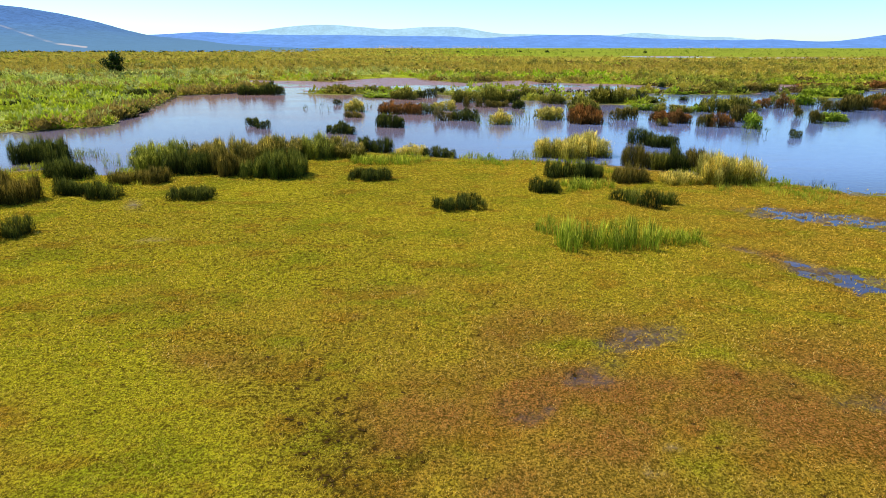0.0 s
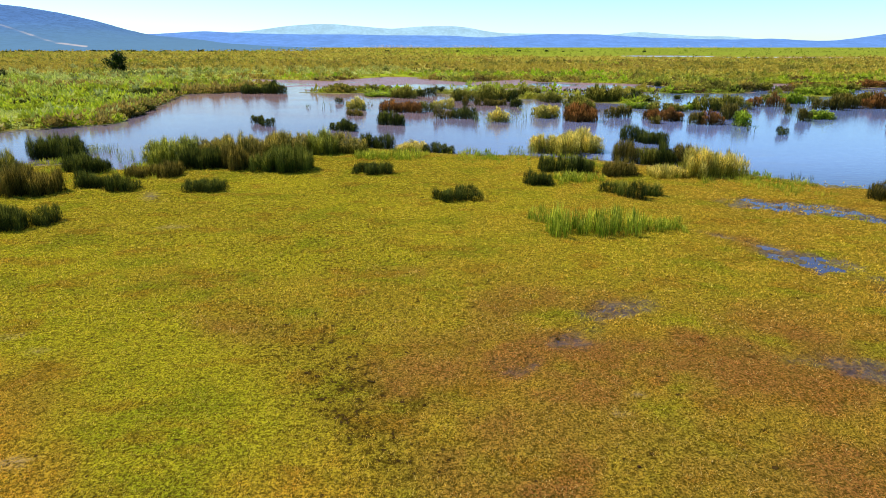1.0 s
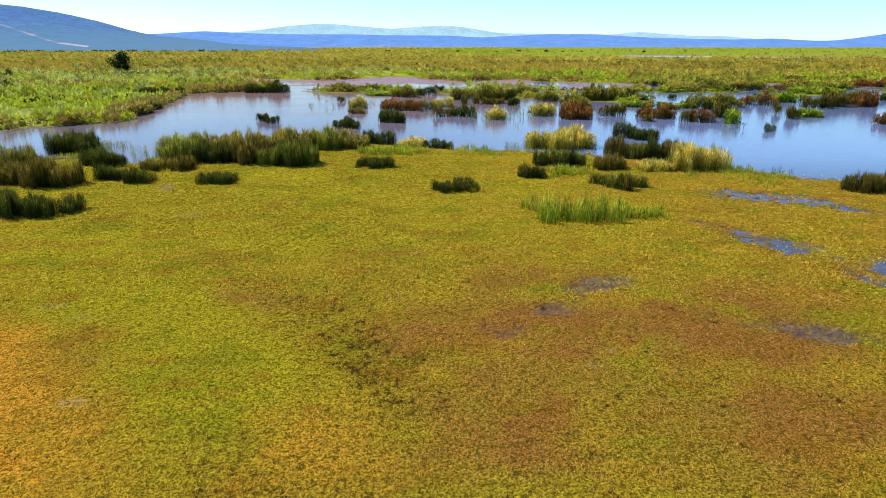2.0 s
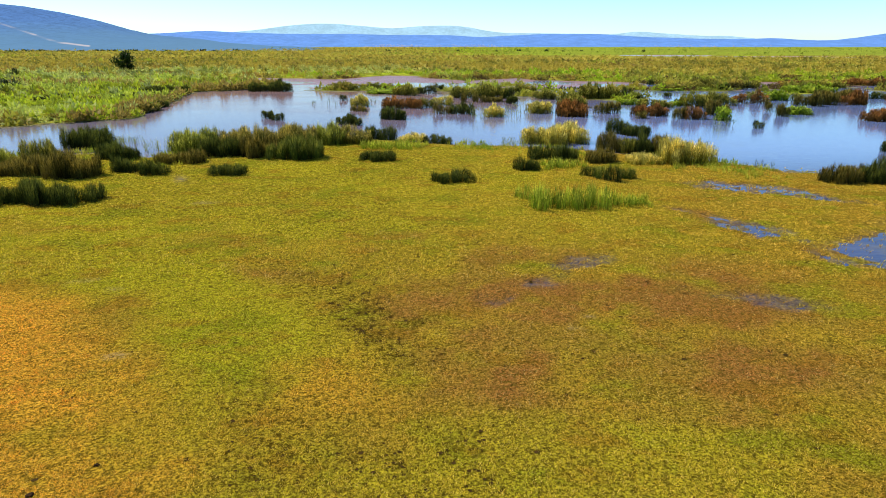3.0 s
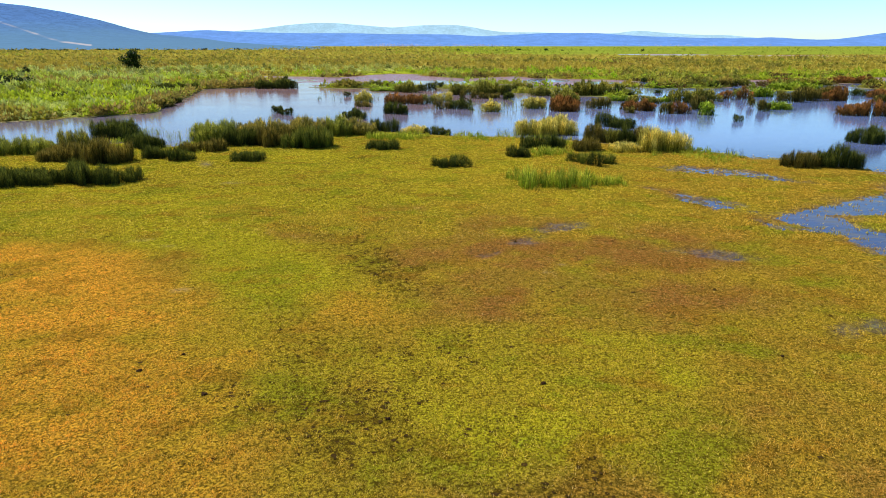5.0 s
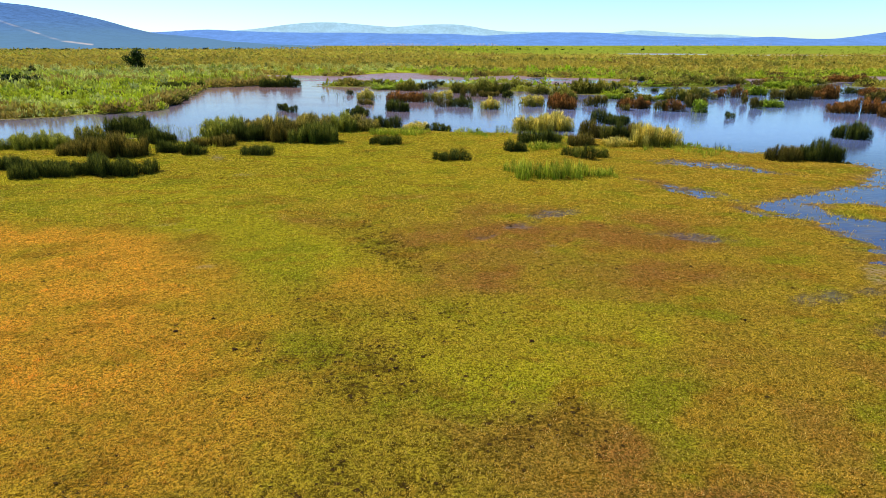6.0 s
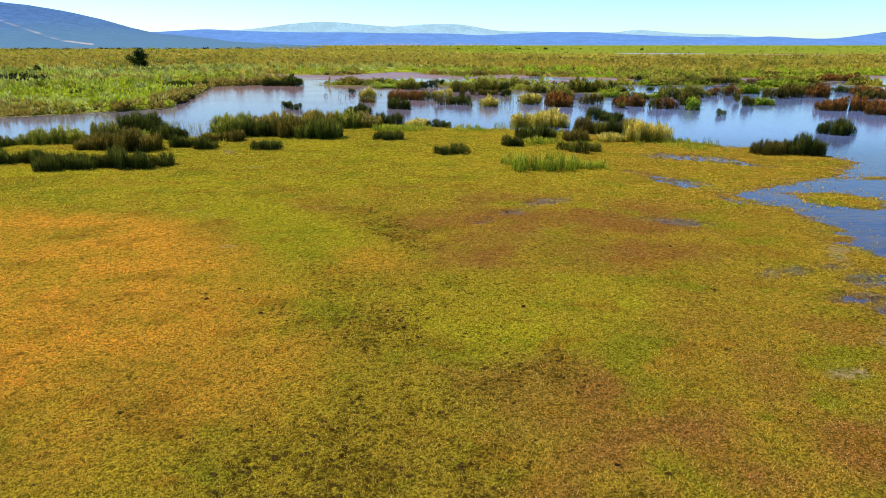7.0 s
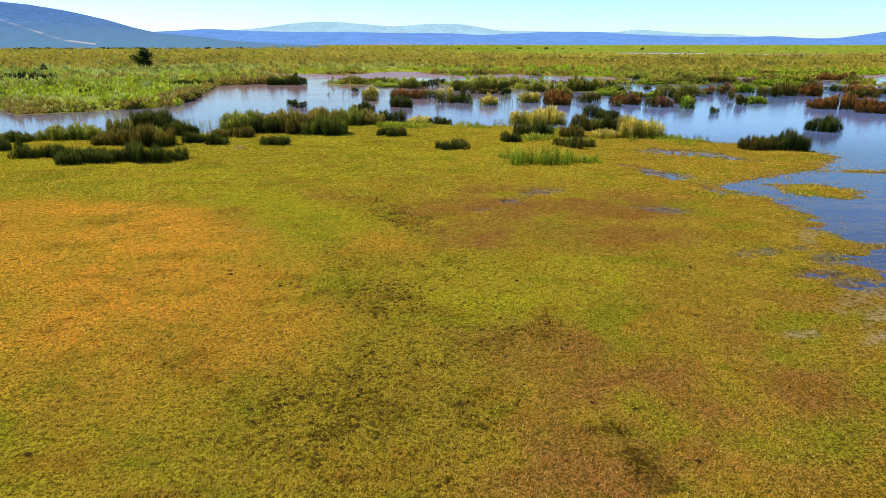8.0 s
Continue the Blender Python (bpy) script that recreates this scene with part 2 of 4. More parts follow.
SHORE_FAR = [(400, 230), (230, 262), (182, 248), (153, 225), (125, 235), (110, 215), (83, 215), (75, 228), (56, 240), (38, 242),
             (34, 262), (10, 240), (-10, 268), (-26, 284), (-44, 250), (-62, 258), (-80, 262), (-82, 240), (-58, 215), (-66, 190), (-79, 183),
             (-70, 150), (-66, 124), (-64, 112), (-77, 100), (-88, 94), (-101, 106), (-300, 140)]
POOLS = [(290, 800, 58, 48, 0), (400, 730, 70, 22, 0), (-153, 216, 14, 4, 0), (-21, 276, 9, 5, 0), (500, 700, 60, 8, 0)]
ISLANDS = [(-29, 189, 15, 5), (13, 186, 14, 7), (47, 160, 11, 7), (87, 192, 11, 8), (131, 206, 12, 8), (156, 218, 13, 8), (30, 168, 14, 4),
           (-12, 184, 7, 5), (63, 195, 8, 5), (108, 178, 12, 5), (77, 190, 13, 4), (-16, 190, 8, 3), (38, 191, 10, 3.5), (134, 204, 11, 5),
           (118, 196, 10, 5), (150, 186, 10, 6), (20, 210, 16, 5), (38.8, 27.8, 5.2, 4.4), (51, 37.5, 7, 1.9)]
GREENS = [(77, 189, 12, 4, 0), (-16, 188, 8, 3, 0), (38, 189, 9, 3, 0), (97, 163, 8, 4, 0), (134, 201, 10, 4, 0), (53, 297, 40, 16, 0), (-56, 276, 30, 9, 0), (75, 245, 20, 6, 0)]
PUDDLES = [(25.8, 35.2, 5.4, 2.1, -56), (33.4, 49.4, 6.5, 3.0, -33), (36.5, 45.5, 5, 1.4, -30)]
SOGGY = [(10.2, 26.7, 3.6, 1.5, 35), (5.9, 23.0, 4.4, 1.3, 35), (22.0, 40.6, 3.6, 1.0, -42), (30.0, 49.8, 5.2, 2.6, -30), (20.3, 20.3, 4.4, 1.3, -20), (23.4, 9.1, 4.4, 1.5, 12),
         (24.8, 4.8, 3.2, 1.3, 20), (27.0, 7.5, 3.4, 2.2, 20), (26.4, 3.4, 2.6, 1.6, 10), (-28.9, 53.8, 2.8, 0.9, -55), (28.2, 27.4, 3.0, 1.4, -40)]
SILTY = [(-28.9, 53.6, 2.8, 0.9, -55), (-22.2, 43.1, 1.8, 0.6, 10), (-4.9, 29.5, 0.8, 0.5, 0), (25.8, 2.0, 4.4, 1.4, 40), (24.0, -1.6, 3.0, 0.7, 40), (21.6, -4.4, 2.4, 0.6, 35), (18.6, -3.6, 1.4, 0.5, 20), (28.0, 3.0, 3.0, 1.0, 40),
         (28.4, 12.5, 3.0, 1.0, 60), (7.3, 17.0, 0.6, 0.35, 0), (8.6, 18.3, 0.6, 0.3, 0), (-15.4, 14.0, 0.9, 0.4, 0), (-22.5, 23.6, 1.3, 0.6, 20), (-19.6, 22.2, 1.2, 0.5, 0)]
DARK_PATCHES = [(7.2, -13.4, 1.0, 2.0, 20), (6.4, -11.6, 2.2, 0.7, -8)]
DRY = [(-60, 26), (-42, 25), (-28, 24), (-21, 21), (-15.6, 15.3), (-10.8, 9.7), (-8.4, 6.2), (-8.6, 3.3), (-9.4, 0.7), (-11, -2.2), (-13.4, -3.6), (-16.5, -6), (-20, -7), (-40, -6), (-60, 4)]
PALER = [(-9, 4), (-5.8, -0.5), (-6.4, -6), (-11, -9.5), (-18, -10), (-26, -8), (-14, -2)]
SUNNY = [(-24, 29), (-12, 24), (-6, 18), (-2.6, 13), (-8, 11.5), (-14, 16), (-22, 22)]
TROD = [(-13.3, 28.3), (-10.3, 27.5), (-5.4, 21.8), (-1.6, 16.3), (-0.6, 12), (-3.1, 14.5), (-6.2, 19.0), (-9.3, 23.4)]
RUDDY = [(-4.9, 24.6), (-0.7, 29.0), (7.7, 31.5), (14, 31), (18, 27), (23, 24.6), (20, 12), (12, 9), (4, 8), (-0.4, 12), (-2.6, 19)]
DRY_LOBE = [(-7.6, 13), (-3.7, 13.5), (-3, 9.7), (-6, 7.5)]
DEEP = [(-7.6, 11), (-5.2, 9.7), (-2.6, 4), (-0.8, -0.1), (0.9, -3.5), (2, -9.2), (2, -12.8), (-1.3, -15), (-6, -16), (-9, -12.4), (-8.4, -9.2), (-5.6, -6.4), (-4.2, -1.5), (-6.2, 4.2)]
RUSTY = [(0.9, -3.9), (4.8, -1.3), (7.9, -2.0), (9, -4.5), (7.5, -6.0), (3.3, -7.8)]
SHABBY = [(5.9, -6.7), (11.1, -6.7), (12.9, -10.0), (10.4, -14.3), (9, -17), (2.5, -17), (2.3, -12.8)]
YELLOW = [(-2.8, 5.2), (1, 9), (5, 9.4), (13.3, 7.4), (11.9, 1.6), (6.3, -1.3), (1.7, -2.2), (-0.5, 0.7)]
BROWN = [(3, 10.5, 4.6, 3.2, 0), (4.5, 21.5, 5.5, 2.2, 35), (14, 21, 8, 3.5, 0), (9, 14, 7, 3, 0), (19, 12, 6, 2.5, 0), (-12, 25, 6, 3, 0), (-1.5, 33, 5, 1.5, 0), (22.5, 40.5, 4, 1.4, -40), (24, 37, 6, 2.2, -50), (16, -9, 4, 3, 0)]
POACHED = [(-3.4, -9.5, 7.5, 6.5, 0), (-3.2, 2.0, 5.6, 6.5, 10), (-4.6, 20.5, 2.8, 7, 30), (3.5, -3.8, 4, 2.5, 0), (1.4, 7.2, 2, 3, 0)]
LUSHER = [(11.4, 4.0, 2.4, 1.4, 0), (4, 0, 3.2, 1.6, 0), (-3.2, 36, 3.4, 3.4, 20), (-8, 43, 5, 2, 0), (12.9, 25.4, 1.8, 1.0, -10), (38, 28, 5, 3, 0), (-24, 55, 6, 4, 0), (-1.5, 11.5, 1.6, 0.9, 0), (28, 33, 3, 4, 0), (33, 40, 5, 3, 0)]


def water_depth(x, y):
    """Positive in the open water, negative on land, in metres from the shore."""
    d = inside(x, y, SHORE_NEAR + SHORE_FAR)
    marshy = smooth(14, 26, x) * smooth(70, 50, y)
    d = d + (5.0 - 1.5 * marshy) * (fbm(x, y * (1 + marshy), 14, 3) - 0.5) + (1.4 + 1.6 * marshy) * (fbm(x, y * 1.8, 3.2, 5) - 0.5) + 1.2 * marshy * (vnoise(x, y * 1.8, 0.9, 6) - 0.5)
    for row in ISLANDS:
        k = spot(x, y, *row) * min(row[2:]) + min(5.0, 0.8 * min(row[2:])) * (fbm(x, y, 8, 9) - 0.5)
        d = np.minimum(d, -k)
    for row in POOLS:
        d = np.maximum(d, np.maximum(-20, spot(x, y, *row) * row[3]) + 3.0 * (fbm(x, y, 12, 7) - 0.5))
    return d


def ovals(x, y, rows, seed, edge=0.7, rough=1.4, size=5.0):
    """How far a place lies in any of these ragged ovals, 0 to 1."""
    best = np.zeros(np.shape(x))
    wander = rough * (fbm(x, y, size, seed) - 0.5) + 0.5 * rough * (fbm(x, y, 1.1, seed + 3) - 0.5)
    for row in rows:
        best = np.maximum(best, smooth(0, edge, spot(x, y, *row) + wander))
    return best


def within(x, y, ring, seed, soft=3.0, rough=6.0):
    """How far a place lies within an outline with a soft, ragged edge, 0 to 1."""
    d = inside(x, y, ring) + rough * (fbm(x, y, 6, seed) - 0.5) + 1.5 * (fbm(x, y, 1.0, seed + 5) - 0.5)
    return smooth(-soft, soft, d)


def pit_cells(p, q, cell, seed):
    """Hoof pits, at most one in a cell: middle, radius, and whether it is there."""
    cx, cy = (p + lattice(p, q, seed)) * cell, (q + lattice(p, q, seed + 1)) * cell
    worn = ovals(cx, cy, POACHED, 55, 1.0, 1.9, 2.2)
    there = lattice(p, q, seed + 2) < (0.012 + 0.60 * worn) * smooth(-60, -45, cx) * smooth(60, 45, cy)
    return cx, cy, cell * (0.09 + 0.11 * lattice(p, q, seed + 3) ** 2), there


PIT_SETS = ((0.47, 101), (0.31, 151))


def pits(x, y):
    """1 in a hoof pit's middle, 0 outside."""
    best = np.zeros(np.shape(x))
    for cell, seed in PIT_SETS:
        i, j = np.floor(x / cell).astype(np.int64), np.floor(y / cell).astype(np.int64)
        for a in (-1, 0, 1):
            for b in (-1, 0, 1):
                cx, cy, r, there = pit_cells(i + a, j + b, cell, seed)
                best = np.maximum(best, there * 0.7 * smooth(1.6, 0.7, np.hypot((x - cx) / 1.3, y - cy) / r))
    return best


def land(x, y):
    """Height, and the attributes of the turf, at these places."""
    depth = water_depth(x, y)
    puddle = ovals(x, y, PUDDLES, 21, 0.6, 1.5, 2.5)
    soggy = ovals(x, y, SOGGY, 22, 0.9, 1.6, 2.5)
    meadow = smooth(-95, -75, x) * smooth(110, 90, y)
    marshy = smooth(14, 26, x) * smooth(70, 50, y)
    pit = np.zeros(np.shape(x))
    close = (np.abs(x) < 60) & (y > -20) & (y < 60)
    pit[close] = pits(x[close], y[close])
    z = 0.05 * (fbm(x, y, 6, 31) - 0.4) + 0.13 * (fbm(x, y, 0.9, 33, 3) - 0.5) - 0.05 * pit
    z = z + 0.25 * smooth(-3, -14, depth) * (1 - meadow) - 0.55 * smooth(-3.0 - 1.5 * marshy, 6, depth) + 0.15 * (fbm(x * 0.7, y * 1.9, 1.5, 35) - 0.5) * smooth(-6, -1, depth) * marshy
    z = z - 0.24 * puddle * smooth(0.26, 0.60, fbm(x, y * 1.6, 0.9, 23, 3)) - (0.165 + 0.05 * smooth(21, 27, x)) * soggy * smooth(0.35, 0.66, fbm(x, y * 1.5, 0.7, 24, 3))
    silted = np.maximum(smooth(175, 200, y), smooth(-35, -55, x) * smooth(165, 205, y)) * smooth(0.30, 0.48, fbm(x, y * 2, 40, 25))
    mud = silted * smooth(-2, 1, depth) * smooth(70, 40, np.maximum(x - 60, 0) * smooth(215, 190, y))
    z = z * (1 - mud) + mud * (-0.150 + 0.060 * (fbm(x, y * 2, 9, 27) - 0.5))
    dry = np.maximum(within(x, y, DRY, 41, 3.0), 0.6 * within(x, y, DRY_LOBE, 42, 2.5, 3))
    dry = np.maximum(dry, 0.48 * within(x, y, PALER, 66, 2.0, 4))
    dry = dry * (0.65 + 0.35 * smooth(0.3, 0.6, fbm(x, y, 2.5, 40)))
    deep = 0.5 * within(x, y, DEEP, 44, 2.0) * (0.5 + 0.5 * smooth(0.3, 0.6, fbm(x, y, 2, 48)))
    deep = np.maximum(deep, 0.55 * within(x, y, TROD, 57, 1.5, 3))
    deep = np.maximum(deep, 0.65 * smooth(20, 44, y) * smooth(10, -6, x) * smooth(0.30, 0.55, fbm(x, y * 1.8, 9, 58)))
    brown = np.maximum(ovals(x, y, BROWN, 43, 1.0, 1.6, 3) * 0.9, 0.9 * within(x, y, RUSTY, 46, 1.5, 4))
    brown = np.maximum(brown, 0.85 * within(x, y, SHABBY, 50, 1.5, 4) * smooth(0.30, 0.56, fbm(x, y, 2.2, 52)))
    brown = np.maximum(brown, 0.9 * within(x, y, RUDDY, 59, 3.0, 5) * smooth(0.30, 0.64, fbm(x, y, 3.2, 60)))
    brown = np.maximum(brown, 0.4 * smooth(8, 14, x) * smooth(8, 0, y) * smooth(0.45, 0.62, fbm(x, y, 3.0, 62)))
    lush = ovals(x, y, LUSHER, 45, 1.0, 1.4, 3) * 0.6 + 0.3 * smooth(0.5, 0.7, fbm(x, y, 5, 47)) + 0.6 * np.maximum(within(x, y, YELLOW, 56, 1.5, 3), within(x, y, SUNNY, 64, 2.5, 4))
    lush = (lush + 0.6 * smooth(2, -12, x) * smooth(0.30, 0.6, fbm(x, y, 9, 49))) * (1 - dry) * (1 - 0.7 * deep) + 0.5 * smooth(22, 42, y) * smooth(34, 8, x)
    wet = np.maximum(np.maximum(smooth(-2.2, 0.0, depth), puddle), 0.92 * soggy)
    bare = (0.6 + 0.4 * smooth(15, 18, x)) * ovals(x, y, SILTY, 51, 0.9, 2.0, 1.2) + 0.35 * smooth(-3.5, -1.0, depth) * smooth(0.45, 0.62, fbm(x, y, 3, 53))
    plain = np.maximum(smooth(95, 115, y), smooth(-75, -95, x))
    dark_patch = 0.85 * ovals(x, y, DARK_PATCHES, 61, 0.9, 1.8, 0.8)
    dark_patch = np.maximum(dark_patch, 0.55 * ovals(x, y, POACHED, 55, 1.0, 1.9, 2.2) * smooth(0.46, 0.60, fbm(x, y, 0.9, 67, 3)))
    tone = np.stack([dry, brown, np.clip(lush, 0, 1)], -1)
    return z, tone, depth, {"wet": wet, "bare": np.clip(bare, 0, 1), "plain": plain, "pit": pit, "dark_patch": dark_patch, "mud": mud, "deep": deep, "marshy": marshy}


GOLD, OLIVE, FRESH, MINT, DUN = (0.390, 0.310, 0.044), (0.340, 0.330, 0.038), (0.340, 0.410, 0.022), (0.42, 0.46, 0.12), (0.250, 0.160, 0.036)


def marsh_hue(x, y, pick):
    """The colour of the far marsh plants, in long bands across the plain."""
    pick = 0.5 + 0 * x + (pick - 0.5)
    band = fbm(x, y * 3.6, 130, 81) + 0.06 * (pick - 0.5) + 0.10 * smooth(230, 420, y) - 0.30 * smooth(700, 1000, y) * smooth(-250, 150, x)
    band = band + 0.10 * smooth(300, 350, y) * smooth(760, 690, y) - 0.14 * smooth(225, 245, y) * smooth(320, 295, y) * smooth(-40, 0, x)
    wild = fbm(x, y * 2.4, 42, 83) + 0.10 * (pick - 0.5)
    streak = fbm(x, y * 5, 70, 86) + 0.08 * (pick - 0.5)

    def over(c, k, tone):
        return c * (1 - k[:, None]) + np.array(tone) * k[:, None]

    c = np.tile(OLIVE, (len(x), 1)).astype(float)
    c = over(c, smooth(0.47, 0.57, band), GOLD)
    c = over(c, smooth(0.46, 0.38, band), FRESH)
    c = over(c, 0.8 * smooth(0.60, 0.70, wild), DUN)
    c = over(c, 0.9 * smooth(0.50, 0.57, streak) * smooth(400, 330, y) * smooth(40, -40, x), MINT)
    c = over(c, 0.75 * smooth(350, 430, y + 120 * (fbm(x, y * 2, 110, 111) - 0.5)) * smooth(40, -60, x) * smooth(0.62, 0.50, streak), GOLD)
    c = over(c, 0.7 * smooth(0.55, 0.64, fbm(x, y * 4, 40, 88)), (0.120, 0.135, 0.020))
    lush = smooth(-50, -64, x) * smooth(300, 240, y)
    c = over(c, lush * smooth(0.62, 0.54, wild), (0.370, 0.430, 0.024))
    c = over(c, 0.35 * lush * smooth(0.52, 0.60, streak), MINT)
    c = over(c, 0.8 * lush * smooth(0.45, 0.38, wild), (0.200, 0.215, 0.022))
    c = over(c, (0.55 + 0.45 * wild) * smooth(700, 900, y) * smooth(-0.05, 0.25, x / np.maximum(y, 1)), (0.215, 0.265, 0.030))
    return over(c, ovals(x, y, GREENS, 87, 0.6, 1.0, 12), (0.310, 0.430, 0.016))


def spaced(stops):
    """Grid lines between stops of (place, step)."""
    lines = []
    for (a, s), (b, e) in zip(stops, stops[1:]):
        k = a
        while k < b - 1e-6:
            lines.append(k)
            k += s + (e - s) * (k - a) / (b - a)
    return np.array(lines + [stops[-1][0]])


def ground():
    gx = spaced([(-4900, 400), (-1200, 120), (-300, 8), (-110, 2.2), (-45, 0.9), (-17, 0.23), (8, 0.23), (13, 0.34), (30, 0.34), (60, 0.7), (140, 1.8), (330, 8), (1200, 120), (4900, 400)])
    gy = spaced([(-3000, 400), (-200, 30), (-40, 4), (-18, 0.215), (6, 0.215), (12, 0.34), (36, 0.42), (70, 0.9), (130, 1.6), (280, 3), (500, 9), (860, 12), (1400, 80), (4900, 400)])
    x, y = np.meshgrid(gx, gy)
    x, y = x.ravel(), y.ravel()
    z, tone, _, marks = land(x, y)
    n, k = len(gx), len(gy)
    i = (np.arange(k - 1)[:, None] * n + np.arange(n - 1)).ravel()
    me = mesh_from("ground", np.stack([x, y, z], 1), faces4=np.stack([i, i + 1, i + 1 + n, i + n], 1),
                   floats=marks, colours={"tone": tone, "hue": marsh_hue(x, y, 0.5)})
    me.shade_smooth()
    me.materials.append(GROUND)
    tagged(new("ground", me), "grazed marsh meadow turf with dry, trodden and wet patches", "ground", kind="structure")


def water():
    gx, gy = np.linspace(-700, 900, 2), np.linspace(-80, 1000, 2)
    v = np.array([(gx[0], gy[0], -0.16), (gx[1], gy[0], -0.16), (gx[1], gy[1], -0.16), (gx[0], gy[1], -0.16)])
    me = mesh_from("water", v, faces4=np.array([[0, 1, 2, 3]]))
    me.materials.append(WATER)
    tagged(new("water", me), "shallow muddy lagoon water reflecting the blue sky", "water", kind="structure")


ground()
water()


# ---------------------------------------------------------------- blades
def blade_arrays(x, y, z, length, width, heading, lean, bend):
    """Tapering blades of two bent lengths: points, triangles, quads and how far along each point lies."""
    n = len(x)
    side = np.stack([-np.sin(heading + 1.57), np.cos(heading + 1.57), np.zeros(n)], 1)
    way = np.stack([-np.sin(heading), np.cos(heading), np.zeros(n)], 1)
    root = np.stack([x, y, z], 1)
    up = np.array([0, 0, 1.0])
    mid = root + (up * np.cos(lean)[:, None] + way * np.sin(lean)[:, None]) * (length * 0.6)[:, None]
    top = mid + (up * np.cos(lean + bend)[:, None] + way * np.sin(lean + bend)[:, None]) * (length * 0.4)[:, None]
    half = side * (width / 2)[:, None]
    v = np.stack([root - half, root + half, mid - half * 0.8, mid + half * 0.8, top], 1).reshape(-1, 3)
    k = np.arange(n)[:, None] * 5
    return v, k + np.array([[2, 3, 4]]), k + np.array([[0, 1, 3, 2]]), np.tile([0, 0, 0.6, 0.6, 1.0], n)


def blade_mesh(name, *blades):
    v, f3, f4, along = blade_arrays(*blades)
    return mesh_from(name, v, f3, f4, {"along": along})


def leaf_mesh(name, x, y, z, length, width, heading, lean, colours, extra=None):
    """Single pointed leaves, three points each."""
    n = len(x)
    turn = heading + 1.57
    root = np.stack([x, y, z], 1)
    half = np.stack([-np.sin(turn), np.cos(turn), np.zeros(n)], 1) * (width / 2)[:, None]
    top = root + np.stack([-np.sin(heading) * np.sin(lean), np.cos(heading) * np.sin(lean), np.cos(lean)], 1) * length[:, None]
    v = np.stack([root - half, root + half, top], 1).reshape(-1, 3)
    cols = {key: np.repeat(value, 3, 0) for key, value in colours.items()}
    floats = {key: np.repeat(value, 3) for key, value in (extra or {}).items()}
    floats["along"] = np.tile([0, 0, 1.0], n)
    return mesh_from(name, v, faces3=np.arange(n * 3).reshape(-1, 3), floats=floats, colours=cols)


def part(name, me, material, parent, label=""):
    me.materials.append(material)
    ob = new(name, me)
    ob.parent = parent
    return tagged(ob, label)


# kind: name, stems, leaves, leaf width, lean, leaf length, leaf lean, label, category
KINDS = {
    "rush": ("rush_clump", 40, 190, 0.036, 0.20, 0.30, 0.45, "dense dark green rush clump standing in the marsh", "rushes"),
    "rushg": ("rush_clump", 40, 190, 0.040, 0.26, 0.30, 0.70, "dense green rush clump with paler tips", "rushes"),
    "rushb": ("rush_clump", 40, 190, 0.038, 0.22, 0.28, 0.50, "brownish green rush clump with withered tips", "rushes"),
    "rust": ("rush_clump", 40, 180, 0.040, 0.24, 0.26, 0.60, "rust-brown withered rush clump in shallow water", "rushes"),
    "olive": ("sedge_clump", 30, 200, 0.042, 0.32, 0.24, 0.95, "olive green sedge clump with tan tips", "sedge"),
    "reed": ("reed_bed", 34, 210, 0.044, 0.30, 0.22, 1.20, "tall yellow-green reeds along the lagoon edge", "reeds"),
    "reedo": ("reed_bed", 34, 210, 0.042, 0.30, 0.22, 1.15, "tall olive-green reeds with tan plumes along the lagoon edge", "reeds"),
    "reedg": ("reed_bed", 34, 210, 0.042, 0.30, 0.22, 1.15, "tall green reeds with paler tips along the lagoon edge", "reeds"),
    "pale": ("reed_stand", 12, 24, 0.036, 0.25, 0.25, 0.60, "thin pale reeds standing in shallow water", "reeds"),
    "green": ("cattail_stand", 34, 36, 0.052, 0.22, 0.35, 0.50, "loose stand of bright green cattail leaves in turf", "cattails"),
    "sparse": ("sedge_tuft", 14, 8, 0.038, 0.20, 0.40, 0.40, "small thin dark sedge tuft in the turf", "sedge"),
    "lily": ("marsh_plant", 8, 90, 0.130, 0.40, 0.26, 1.30, "low bright green leafy marsh plants in water", "plants"),
}
rng = np.random.default_rng(7)
TUFT_WIDE, TUFT_HIGH = 0.6, 2.0


